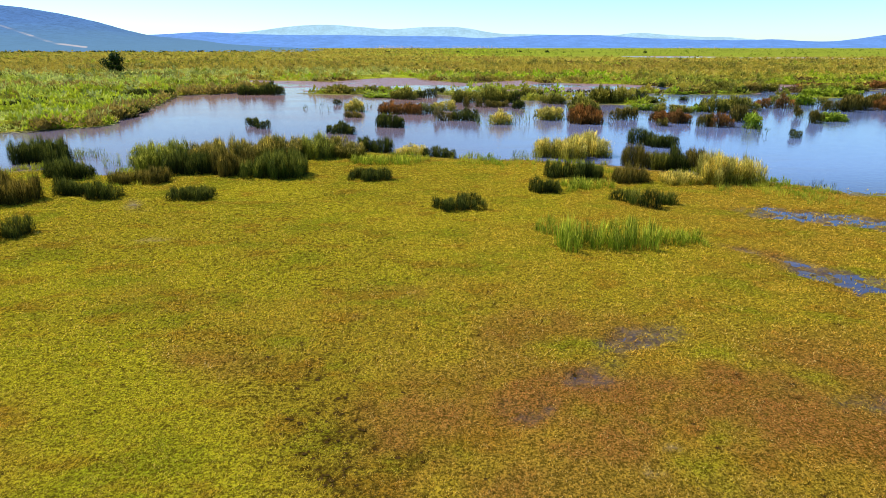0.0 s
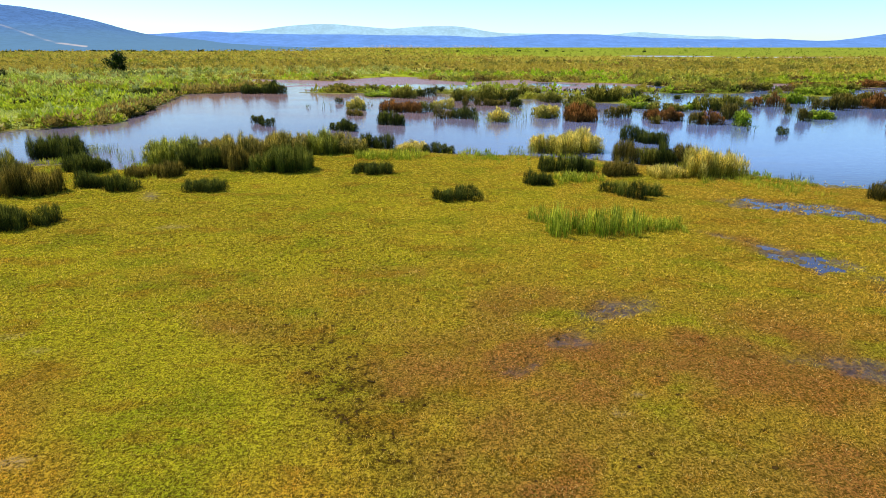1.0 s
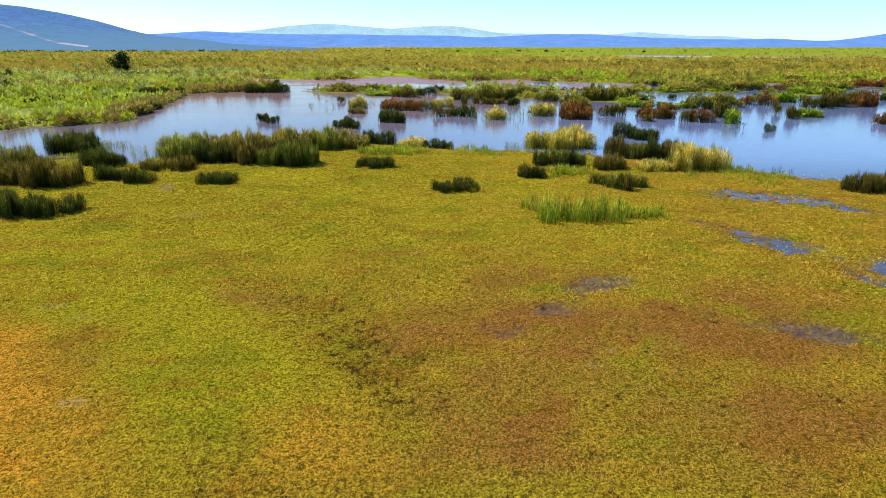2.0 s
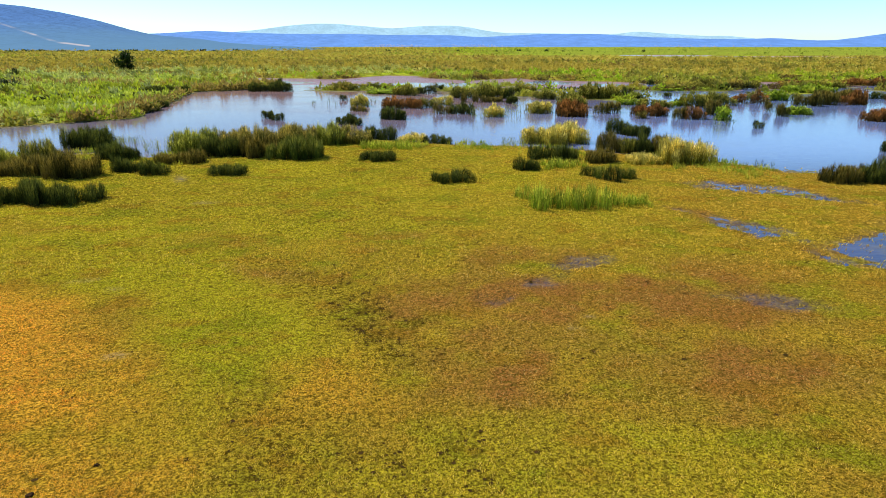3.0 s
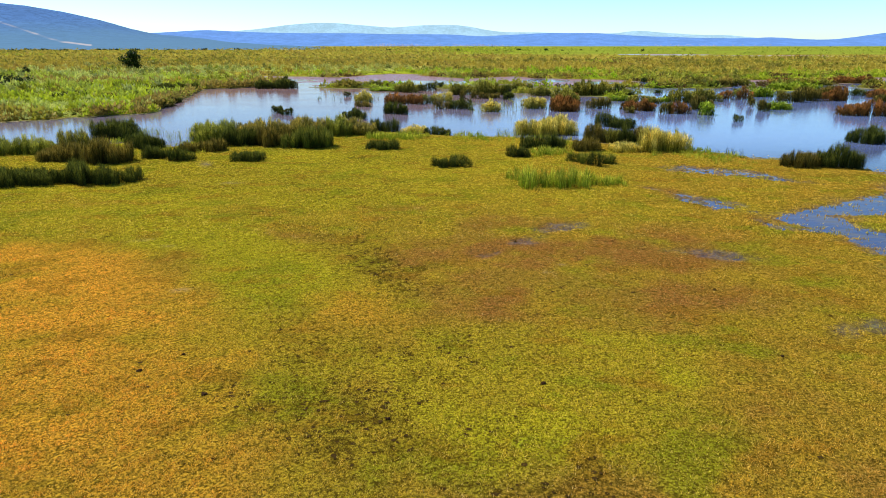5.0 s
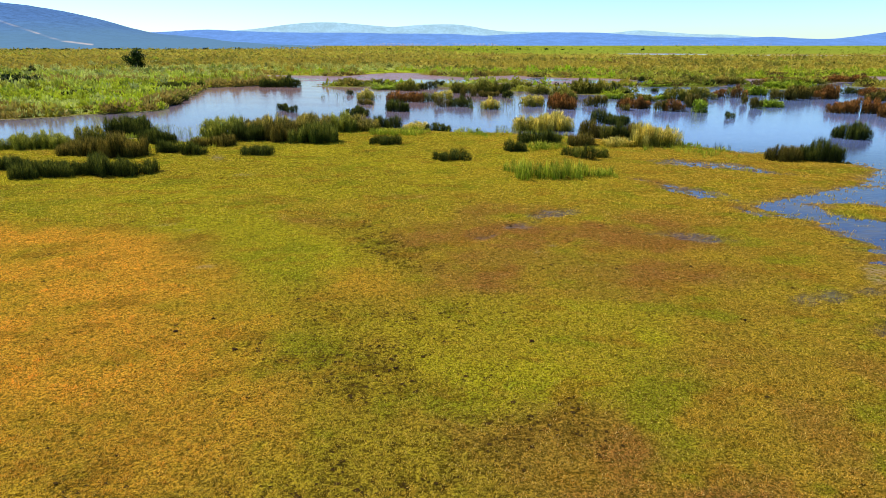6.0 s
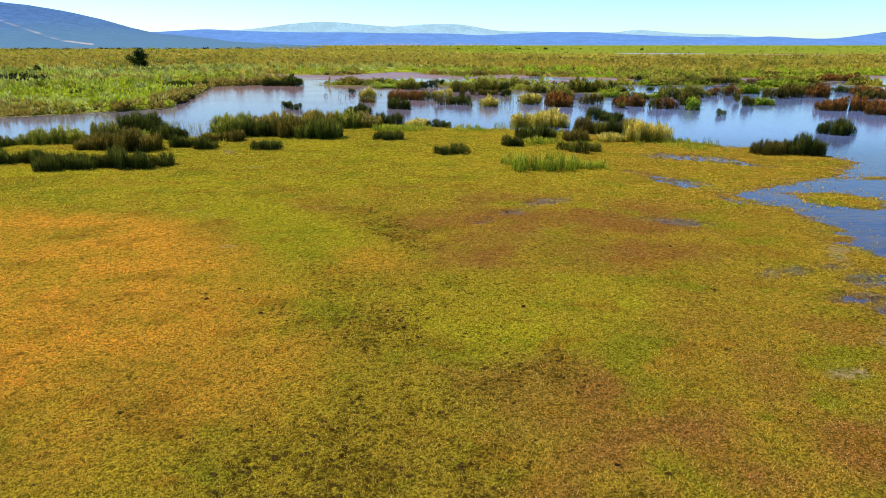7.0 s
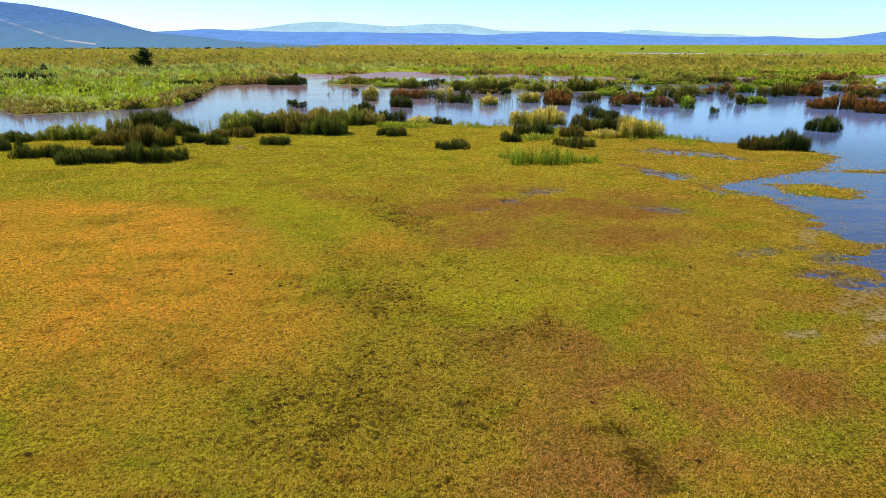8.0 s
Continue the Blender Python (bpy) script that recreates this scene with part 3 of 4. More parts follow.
@functools.lru_cache(None)
def tuft(kind, far, turn):
    """One tuft of blades round its root, its outline a ragged dome; far ones have fewer, wider blades."""
    _, stems, leaves, wide, lean, long, droop, _, _ = KINDS[kind]
    g = np.random.default_rng(100 * turn + 10 * far + len(kind))
    stems, leaves, wide, long = (stems // 4, int(leaves * 0.9), wide * 1.8, long * 0.80) if far else (stems, leaves, wide, long)
    r, a = g.random(stems) ** 0.6, g.random(stems) * 2 * math.pi
    tall = TUFT_HIGH * (0.62 + 0.42 * g.random(stems)) * (1.0 - 0.30 * r ** 2)
    v, f3, f4, along = blade_arrays(r * TUFT_WIDE * np.cos(a), r * TUFT_WIDE * np.sin(a), 0 * r, tall, wide * (0.7 + 0.5 * g.random(stems)),
                                    np.where(g.random(stems) < 0.6, a - 1.57, g.random(stems) * 6.28), lean * (0.2 + g.random(stems)) * (0.3 + 1.1 * r), 0.7 * droop * g.random(stems))
    # leaves all over the outside of a rounded mound, dense towards its top
    k = leaves
    up, a = g.random(k) ** 0.75, g.random(k) * 2 * math.pi
    out = TUFT_WIDE * (1.15 - 0.55 * up ** 2.5) * g.random(k) ** 0.4
    root = np.stack([out * np.cos(a), out * np.sin(a), TUFT_HIGH * 0.74 * up], 1)
    tilt, head = droop * g.random(k) ** 0.8, np.where(g.random(k) < 0.7, a - 1.57, g.random(k) * 6.28) + g.normal(0, 0.3, k)
    size = TUFT_HIGH * long * (0.55 + 0.8 * g.random(k))
    tip = root + np.stack([-np.sin(head) * np.sin(tilt), np.cos(head) * np.sin(tilt), np.cos(tilt)], 1) * size[:, None]
    half = np.stack([np.cos(head), np.sin(head), 0 * head], 1) * (wide * (0.45 + 0.5 * g.random(k)))[:, None]
    leaf = np.stack([root - half, root + half, tip], 1).reshape(-1, 3)
    # leaves low in the mound take the darker, shade-like root colour
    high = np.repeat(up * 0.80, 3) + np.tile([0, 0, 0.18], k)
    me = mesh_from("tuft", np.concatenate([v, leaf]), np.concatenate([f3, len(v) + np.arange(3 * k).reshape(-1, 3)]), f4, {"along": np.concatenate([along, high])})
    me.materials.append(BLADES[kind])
    return me


def clump(kind, x, y, w, d, h):
    """A stand made of tufts, whose front edge lies at x, y; its outline and height are uneven."""
    name, label, category = KINDS[kind][0], *KINDS[kind][-2:]
    d = max(d, min(0.6 * w, 4.5))
    root = tagged(new(name), label, category, "clumps of marsh plants")
    root.location = (x, y + d / 2, 0)
    far = y > 95
    loose = kind in ("green", "pale", "sparse")
    step = (0.80 if loose else 0.62) * max(1.0, (y + 30) / 88)
    step = max(step, math.sqrt(w * d / 60))
    across, deep = max(2, round(w / step)), max(2 if not loose else 1, round(d / step))
    sink = 0.3
    swell = rng.random() * 50
    for i in range(across):
        for j in range(deep):
            u, v = (i + 0.5) / across * 2 - 1, (j + 0.5) / deep * 2 - 1
            edge = abs(u) ** 2.2 + abs(v) ** 2.2 + rng.uniform(-0.25, 0.25)
            if (edge > 1.25 and across * deep > 6) or (across * deep > 2 and rng.random() < (0.16 if loose else 0.09)):
                continue
            cx, cy = u * w / 2 + step * rng.uniform(-0.38, 0.38), v * d / 2 + step * rng.uniform(-0.38, 0.38)
            cy += 0.7 * d * (vnoise(np.array([swell + cx]), np.array([swell]), 2.0, 9).item() - 0.5)
            size = step * rng.uniform(0.85, 1.2) * (0.62 if not loose else 0.5)
            wave = vnoise(np.array([swell + cx]), np.array([cy]), 1.8, 5).item()
            high = h * (0.62 + 0.62 * wave) * rng.uniform(0.86, 1.14) * (1 - 0.30 * min(1, max(0, edge)) ** 1.5) * (1.02 if far else 1.12) + sink
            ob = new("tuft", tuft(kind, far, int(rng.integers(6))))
            ob.parent = root
            ob.location, ob.rotation_euler = (cx, cy, -sink), (0, 0, rng.uniform(0, 6.28))
            ob.scale = (size / TUFT_WIDE, size / TUFT_WIDE, high / TUFT_HIGH)
    return root


# the near shore and the meadow
for row in [(-51.1, 73.2, 7.6, 5.0, 3.2), (-42.4, 64.6, 6.1, 3.0, 2.0), (-37.2, 57.3, 3.4, 2.2, 1.7), (-33.1, 55.3, 2.9, 2.0, 1.7), (-24.3, 55.0, 4.1, 1.8, 1.4), (-29.4, 66.4, 5.2, 3.0, 2.5),
            (-10.6, 82.2, 2.5, 2.5, 1.9), (-8.2, 81.3, 2.8, 2.5, 2.1), (-0.3, 78.2, 4.1, 2.0, 1.2), (-8.0, 63.7, 4.8, 1.6, 1.1), (1.5, 51.0, 4.6, 2.2, 1.4), (13.3, 65.2, 3.5, 2.5, 2.0),
            (16.1, 64.6, 3.4, 2.5, 2.2), (10.5, 58.5, 2.9, 1.8, 1.5), (17.0, 54.6, 1.3, 1.1, 1.2), (19.0, 51.9, 1.4, 1.2, 1.9)]:
    clump("rush", *row)
for row in [(28.1, 69.2, 2.7, 3.0, 2.4), (-44.0, 41.0, 6.8, 2.2, 1.8), (-38.7, 42.0, 4.6, 2.5, 2.3), (-34.9, 42.4, 4.4, 2.5, 2.0), (-50.8, 44.7, 4.5, 2.0, 1.9), (-54.2, 45.1, 2.3, 1.8, 1.7),
            (-60.9, 50.1, 3.9, 2.0, 1.6), (48.6, 50.2, 5.3, 3.0, 2.5), (65.1, 69.3, 5.3, 3.0, 2.3)]:
    clump("rush", *row)
for row in [(-34.7, 69.6, 6.1, 5.0, 3.5), (-16.8, 77.0, 5.0, 4.0, 3.1), (-59.9, 58.9, 5.0, 3.0, 2.3), (-55.4, 59.4, 5.0, 3.0, 2.5), (-68.4, 58.9, 3.6, 2.0, 1.2)]:
    clump("reedg", *row)
for row in [(-4.4, 79.9, 4.0, 2.5, 1.3), (17.6, 78.2, 9.8, 6.0, 2.9), (31.1, 62.0, 6.4, 4.0, 3.5), (25.7, 61.5, 4.1, 2.5, 1.6)]:
    clump("reed", *row)
for row in [(-24.8, 67.0, 5.3, 4.0, 2.8), (-34.7, 62.4, 2.9, 2.0, 1.6), (-31.6, 61.8, 3.1, 2.5, 1.8), (20.5, 62.0, 3.6, 2.5, 2.3), (23.7, 70.9, 2.9, 3.0, 2.6), (30.8, 69.6, 3.0, 3.0, 2.4),
            (-48.1, 54.3, 5.7, 3.0, 2.3), (-41.9, 52.9, 6.1, 3.0, 3.0)]:
    clump("rushb", *row)
for row in [(-29.0, 72.4, 7.3, 4.0, 3.5), (-22.5, 74.6, 8.6, 4.5, 3.3), (-13.7, 77.8, 6.0, 4.0, 2.7)]:
    clump("reedo", *row)
for row in [(-19.1, 64.3, 6.8, 4.0, 2.9), (18.2, 53.7, 1.5, 1.2, 1.5), (21.0, 52.9, 1.5, 1.2, 1.4), (-63.9, 57.8, 4.2, 2.0, 1.7)]:
    clump("rushg", *row)
for row in [(-7.5, 73.1, 9.0, 3.0, 1.1), (15.1, 59.4, 5.5, 2.5, 1.1), (10.7, 40.0, 4.6, 3.2, 2.2), (14.5, 39.8, 4.4, 3.2, 2.2), (8.8, 43.6, 2.6, 2.2, 1.4), (18.2, 41.4, 3.0, 2.2, 1.4)]:
    clump("green", *row)
for row in [(-10.8, 56.1, 2.4, 1.0, 0.6), (39.2, 59.7, 2.9, 1.2, 1.0)]:
    clump("sparse", *row)
for row in [(-47.8, 77.9, 4.3, 3.0, 1.5), (-40.5, 71.7, 3.2, 3.0, 2.1), (10.9, 77.4, 3.6, 3.0, 1.1), (35.2, 63.7, 2.6, 3.0, 2.2)]:
    clump("pale", *row)
for row in [(26.3, 70.6, 3.0, 3.0, 2.4), (-49.8, 61.1, 3.9, 3.0, 3.6)]:
    clump("olive", *row)
for row in [(86.9, 106.0, 5.9, 4.0, 2.9), (92.3, 106.0, 6.1, 4.0, 3.6), (93.4, 97.0, 8.6, 4.0, 3.1)]:
    clump("rust", *row)
clump("rushb", 44.4, 51.1, 5.0, 3.0, 2.2)
# the lagoon
for row in [(28.0, 114.1, 6.7, 5.0, 3.5), (43.3, 117.6, 4.0, 3.0, 2.2), (46.1, 114.9, 3.9, 2.9, 2.8), (51.4, 109.9, 4.2, 3.1, 3.2), (76.8, 143.9, 3.2, 2.4, 2.7), (81.5, 143.9, 3.5, 2.6, 3.4),
            (103.8, 138.7, 5.7, 4.3, 4.1), (35.5, 149.4, 4.7, 3.6, 1.6), (-11.8, 131.7, 4.7, 3.5, 2.8), (-7.1, 130.6, 5.1, 3.9, 3.0)]:
    clump("rust", *row)
for row in [(31.8, 134.0, 6.5, 4.9, 3.4), (41.3, 155.4, 6.4, 4.8, 5.0), (47.1, 156.9, 5.6, 4.2, 4.7), (51.9, 133.9, 7.5, 5.6, 1.9), (61.5, 133.9, 5.8, 4.3, 3.7), (69.2, 138.7, 6.8, 5.1, 3.0),
            (83.7, 152.3, 3.4, 2.6, 3.2), (96.4, 152.3, 3.1, 2.3, 2.7), (77.0, 189.0, 9.8, 7, 2.1), (88.3, 193.6, 9.0, 6.7, 2.6), (28.9, 155.4, 5.8, 4.3, 2.8), (6.3, 160.2, 7.5, 5.6, 3.9),
            (14.1, 158.6, 8.3, 6.2, 4.3), (25.6, 176.4, 6.9, 5.2, 2.8), (-10.8, 168.8, 6.9, 5.2, 3.6), (-32.6, 186.9, 10.1, 7, 2.8)]:
    clump("olive", *row)
for row in [(-22.9, 193.8, 12.6, 7, 2.3), (-3.5, 132.8, 3.2, 2.4, 3.0)]:
    clump("olive", *row)
for row in [(40.8, 158.5, 2.7, 2.0, 2.4), (52.8, 160.1, 2.1, 1.6, 3.3), (54.6, 156.9, 1.8, 1.5, 1.4), (57.8, 96.0, 1.8, 1.5, 1.7), (92.8, 189.0, 2.1, 1.6, 3.2), (65.7, 165.2, 1.2, 1.5, 1.6),
            (78.7, 217.6, 2.4, 1.8, 2.2), (18.1, 143.9, 3.4, 2.5, 2.4), (4.6, 118.5, 4.8, 3.6, 2.8), (18.8, 158.6, 2.4, 1.8, 3.9), (-6.2, 174.5, 2.1, 1.6, 2.6), (-3.5, 176.4, 2.8, 2.1, 2.9),
            (-0.8, 189.1, 2.1, 1.6, 2.1), (-26.4, 152.4, 1.4, 1.5, 2.0), (-59.4, 184.7, 5.5, 4.1, 3.2), (-52.6, 184.7, 8.2, 6.2, 3.4)]:
    clump("rush", *row)
for row in [(-9.8, 110.0, 4.9, 3.7, 2.6), (30.5, 89.7, 3.8, 2.8, 2.3), (32.8, 86.6, 3.8, 2.9, 2.2)]:
    clump("rush", *row)
for row in [(35.1, 120.4, 2.5, 1.9, 2.4), (38.0, 121.3, 3.2, 2.4, 3.3), (41.2, 110.8, 1.5, 1.5, 1.5), (48.7, 110.7, 2.7, 2.0, 2.9), (59.4, 117.6, 4.6, 3.5, 3.3), (73.9, 124.2, 2.3, 1.8, 2.8),
            (72.2, 115.8, 2.8, 2.1, 3.5), (90.3, 136.3, 4.6, 3.4, 3.9), (96.8, 139.9, 4.7, 3.5, 4.2), (105.5, 146.5, 4.7, 3.5, 3.6), (99.5, 193.6, 5.4, 4.0, 3.2), (0.2, 119.5, 3.4, 2.5, 3.0),
            (7.4, 146.6, 3.6, 2.7, 2.7), (13.4, 146.6, 5.2, 3.9, 1.8), (-18.7, 125.3, 2.8, 2.1, 1.6)]:
    clump("rushb", *row)
for row in [(47.2, 138.7, 5.2, 3.9, 1.6), (58.2, 136.3, 3.3, 2.5, 2.1), (56.3, 107.6, 3.3, 2.4, 2.8), (77.8, 118.4, 4.9, 3.7, 1.6), (90.7, 152.3, 5.4, 4.1, 3.5), (115.0, 176.3, 14.7, 9, 2.5),
            (79.7, 186.8, 18.4, 9, 1.0), (-18.3, 174.5, 9.7, 7.3, 0.8)]:
    clump("lily", *row)
for row in [(52.7, 100.5, 1.9, 1.5, 2.9), (15.8, 116.7, 4.6, 3.5, 3.3), (7.6, 112.4, 3.6, 2.7, 2.6)]:
    clump("pale", *row)
for row in [(21.9, 120.4, 5.4, 4.1, 3.4), (11.1, 113.3, 4.1, 3.0, 3.2), (0.4, 138.8, 4.2, 3.1, 3.0), (-20.4, 136.4, 4.3, 3.3, 3.0)]:
    clump("reed", *row)
for row in [(-32.5, 141.9, 1.6, 1.2, 1.5), (-26.8, 139.3, 2.8, 1.2, 1.8), (-17.8, 147.2, 1.9, 1.2, 1.4), (53.7, 99.5, 1.2, 1.2, 1.5), (-49.1, 80.4, 3.7, 1.2, 1.1)]:
    clump("sparse", *row)
# the far bank
for row in [(-77.3, 107.0, 3.4, 2.5, 1.6), (-68.1, 113.4, 3.6, 2.5, 2.0), (-65.9, 125.5, 3.1, 2.5, 1.9), (-91.5, 145.7, 5.4, 2.5, 1.8), (-113.2, 197.3, 8.4, 2.5, 2.1)]:
    clump("olive", *row)
for row in [(-75.0, 108.5, 4.1, 2.5, 1.8), (-70.8, 112.5, 3.6, 2.5, 1.9), (-66.1, 120.6, 3.4, 2.5, 1.9), (-78.8, 192.5, 3.9, 2.5, 1.9)]:
    clump("rushb", *row)
for row in [(-73.2, 110.9, 3.6, 2.5, 1.7), (-67.0, 116.9, 3.3, 2.5, 2.0), (-68.3, 135.5, 3.5, 2.5, 1.4), (-81.4, 164.2, 5.5, 2.5, 2.8), (-80.8, 173.3, 6.1, 2.5, 2.9), (-101.9, 151.4, 5.9, 2.5, 2.2),
            (-87.8, 157.6, 4.7, 2.5, 1.9), (-104.6, 145.7, 3.8, 2.5, 2.2)]:
    clump("rush", *row)
for row in [(-79.7, 187.9, 8.7, 2.5, 1.9), (-71.8, 194.8, 12.6, 2.5, 1.8), (-99.4, 167.7, 7.8, 2.5, 1.5), (-77.4, 145.7, 4.9, 2.5, 1.8)]:
    clump("lily", *row)
# the lagoon, further off
for row in [(-68, 134, 2.4, 1.5, 1.8), (-88, 178, 11, 4, 2.2), (-35.2, 110.9, 2.4, 2.5, 2.2), (-32.7, 107.1, 2.4, 2.0, 1.7), (-17.3, 101.2, 4.7, 3.0, 1.7), (121.3, 156.7, 5.0, 3.0, 1.9),
            (131.8, 146.2, 8.2, 4.0, 2.2)]:
    clump("rush", *row)
for row in [(106.9, 148.2, 8.6, 6.0, 2.6), (115, 133.2, 7.3, 4, 2.6)]:
    clump("rushb", *row)
for row in [(124.8, 148.2, 11.3, 6.0, 2.4), (132.5, 211.1, 18.9, 4.0, 2.1), (156.5, 211.1, 20, 8, 2.6)]:
    clump("rust", *row)
for row in [(131.7, 200.6, 17.1, 8.0, 2.3), (96.6, 211.1, 7.1, 5.0, 3.1), (106.7, 197.3, 8.4, 5.0, 2.9), (154, 194, 10.4, 5, 2.7)]:
    clump("olive", *row)


# ---------------------------------------------------------------- far hills
def ridge(name, label, y0, depth, crest, colour, haze_glow, rough, scar=None):
    """A hill range at y0 from crest points of (place across, height); scar: a bare track, as (bearing, slope) points."""
    cx, cz = [p[0] for p in crest], [p[1] for p in crest]
    x = np.arange(cx[0], cx[-1], 8.0 if scar else 11.0)
    z = np.interp(x, cx, cz)
    z = np.convolve(np.pad(z, 8, "edge"), np.ones(17) / 17, "valid") + rough * (fbm(x, x * 0, 160, 71) - 0.5)
    rows, steps = [], 120 if scar else 34
    for k in np.linspace(0, 1, steps):
        gully = 1 + 0.28 * (fbm(x, x * 0 + k * 700, 240, 73) - 0.5) * math.sin(k * math.pi)
        yy = y0 - depth * (1 - k) + 0 * x
        rows.append(np.stack([x * yy / y0, yy, np.maximum(z * k ** 1.3 * gully, -4) - 4 * (k == 0)], 1))
    v, n = np.concatenate(rows), len(x)
    i = (np.arange(steps - 1)[:, None] * n + np.arange(n - 1)).ravel()
    bare = np.zeros(len(v))
    if scar:
        bearing, slope = v[:, 0] / v[:, 1] * 100, (v[:, 2] - 14) / v[:, 1] * 1000
        line = np.interp(bearing, [p[0] for p in scar], [p[1] for p in scar], left=-99, right=-99)
        bare = smooth(2.2, 0.7, np.abs(slope - line) * (0.6 + 1.2 * fbm(v[:, 0], v[:, 1], 90, 77))) * (0.12 + 0.88 * smooth(0.35, 0.62, fbm(v[:, 0], v[:, 1], 70, 75))) * (0.4 + 0.6 * smooth(-68, -65, bearing))
    me = mesh_from(name, v, faces4=np.stack([i, i + 1, i + 1 + n, i + n], 1), floats={"bare": bare})
    me.shade_smooth()
    m = Nodes(name)
    # the haze of distance is put into the hills' colour; only the mottling is woodland
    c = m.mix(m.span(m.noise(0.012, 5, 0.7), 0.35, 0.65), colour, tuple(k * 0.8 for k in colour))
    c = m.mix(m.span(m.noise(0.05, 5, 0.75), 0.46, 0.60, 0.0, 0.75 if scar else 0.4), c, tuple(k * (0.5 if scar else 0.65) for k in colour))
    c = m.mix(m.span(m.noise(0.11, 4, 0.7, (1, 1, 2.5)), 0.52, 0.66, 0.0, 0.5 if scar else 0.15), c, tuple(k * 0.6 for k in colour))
    if scar:
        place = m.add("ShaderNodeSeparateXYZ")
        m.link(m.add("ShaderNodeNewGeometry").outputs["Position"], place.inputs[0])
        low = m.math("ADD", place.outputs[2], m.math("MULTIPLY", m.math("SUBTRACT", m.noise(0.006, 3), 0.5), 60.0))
        # lower slopes coloured greyer, as thicker haze would make them
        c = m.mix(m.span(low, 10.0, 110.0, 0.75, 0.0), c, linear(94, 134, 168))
    c = m.mix(m.attr("bare"), c, (0.50, 0.46, 0.52))
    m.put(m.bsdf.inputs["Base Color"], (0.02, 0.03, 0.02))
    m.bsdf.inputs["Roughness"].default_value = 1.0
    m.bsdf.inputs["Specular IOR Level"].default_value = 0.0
    # the hills give off this hazy colour themselves instead of taking sunlight
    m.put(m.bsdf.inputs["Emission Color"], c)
    m.bsdf.inputs["Emission Strength"].default_value = haze_glow
    me.materials.append(m.mat)
    return tagged(new(name, me), label, "hills", kind="structure")


def crest(y0, points):
    """Crest points from bearings in hundredths and heights in thousandths of the distance."""
    return [(y0 * a / 100, y0 * b / 1000) for a, b in points]


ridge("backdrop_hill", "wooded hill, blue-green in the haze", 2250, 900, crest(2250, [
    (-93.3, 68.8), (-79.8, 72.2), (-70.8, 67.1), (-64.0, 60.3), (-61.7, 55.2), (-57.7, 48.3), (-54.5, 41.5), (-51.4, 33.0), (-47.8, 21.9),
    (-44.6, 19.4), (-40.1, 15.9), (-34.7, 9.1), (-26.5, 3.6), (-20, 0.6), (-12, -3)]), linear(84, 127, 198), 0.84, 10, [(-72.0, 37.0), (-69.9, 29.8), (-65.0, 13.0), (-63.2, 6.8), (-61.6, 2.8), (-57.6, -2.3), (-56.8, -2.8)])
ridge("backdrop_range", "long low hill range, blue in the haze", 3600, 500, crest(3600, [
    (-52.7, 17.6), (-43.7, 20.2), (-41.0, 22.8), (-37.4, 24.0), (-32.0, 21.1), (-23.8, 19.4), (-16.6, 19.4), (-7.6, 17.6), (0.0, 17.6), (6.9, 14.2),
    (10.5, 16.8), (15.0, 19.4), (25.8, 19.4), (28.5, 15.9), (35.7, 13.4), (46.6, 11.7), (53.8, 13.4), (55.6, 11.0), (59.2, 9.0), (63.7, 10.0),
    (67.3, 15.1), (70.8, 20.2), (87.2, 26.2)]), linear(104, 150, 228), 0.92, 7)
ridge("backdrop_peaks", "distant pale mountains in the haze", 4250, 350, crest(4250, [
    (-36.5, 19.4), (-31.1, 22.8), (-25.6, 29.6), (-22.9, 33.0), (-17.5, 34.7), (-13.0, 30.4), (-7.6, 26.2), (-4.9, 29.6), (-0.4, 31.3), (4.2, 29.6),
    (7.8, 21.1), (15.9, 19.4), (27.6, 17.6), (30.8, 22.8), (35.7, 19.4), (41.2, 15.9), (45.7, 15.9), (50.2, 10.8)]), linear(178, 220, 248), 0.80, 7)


# ---------------------------------------------------------------- far marsh vegetation
def scrub_material():
    m = Nodes("marsh_scrub")
    hue = m.attr("hue", "Color")
    rand = m.add("ShaderNodeNewGeometry").outputs["Random Per Island"]
    c = m.mix(m.span(m.attr("along"), 0.0, 0.9), m.mix(1.0, hue, (1.00, 0.98, 0.96), "MULTIPLY"), m.mix(1.0, hue, (1.34, 1.30, 1.24), "MULTIPLY"))
    c = m.mix(1.0, c, m.mix(rand, (0.90, 0.90, 0.90), (1.12, 1.11, 1.10)), "MULTIPLY")
    return m.leafy(c, 0.35, 0.6)


SCRUB = scrub_material()
def tussocks(name, x, y, size, hue, each, wide, g):
    """Rounded bushy tussocks: leaves all over a low dome, pointing outwards."""
    n = len(x) * each
    r, a = g.random(n) ** 0.6, g.random(n) * 2 * math.pi
    big = np.repeat(size, each)
    px, py = np.repeat(x, each) + np.cos(a) * r * big * 0.6, np.repeat(y, each) + np.sin(a) * r * big * 0.6
    pz = big * 0.62 * (1 - r * r) * g.random(n) ** 0.6 - 0.05
    me = leaf_mesh(name, px, py, pz, big * (0.18 + 0.22 * g.random(n)), big * wide * (0.9 + 1.1 * g.random(n)),
                   a - 1.57 + g.normal(0, 0.7, n), 0.2 + 1.2 * r * g.random(n) ** 0.5, {"hue": np.repeat(hue, each, 0)})
    me.materials.append(SCRUB)
    return me


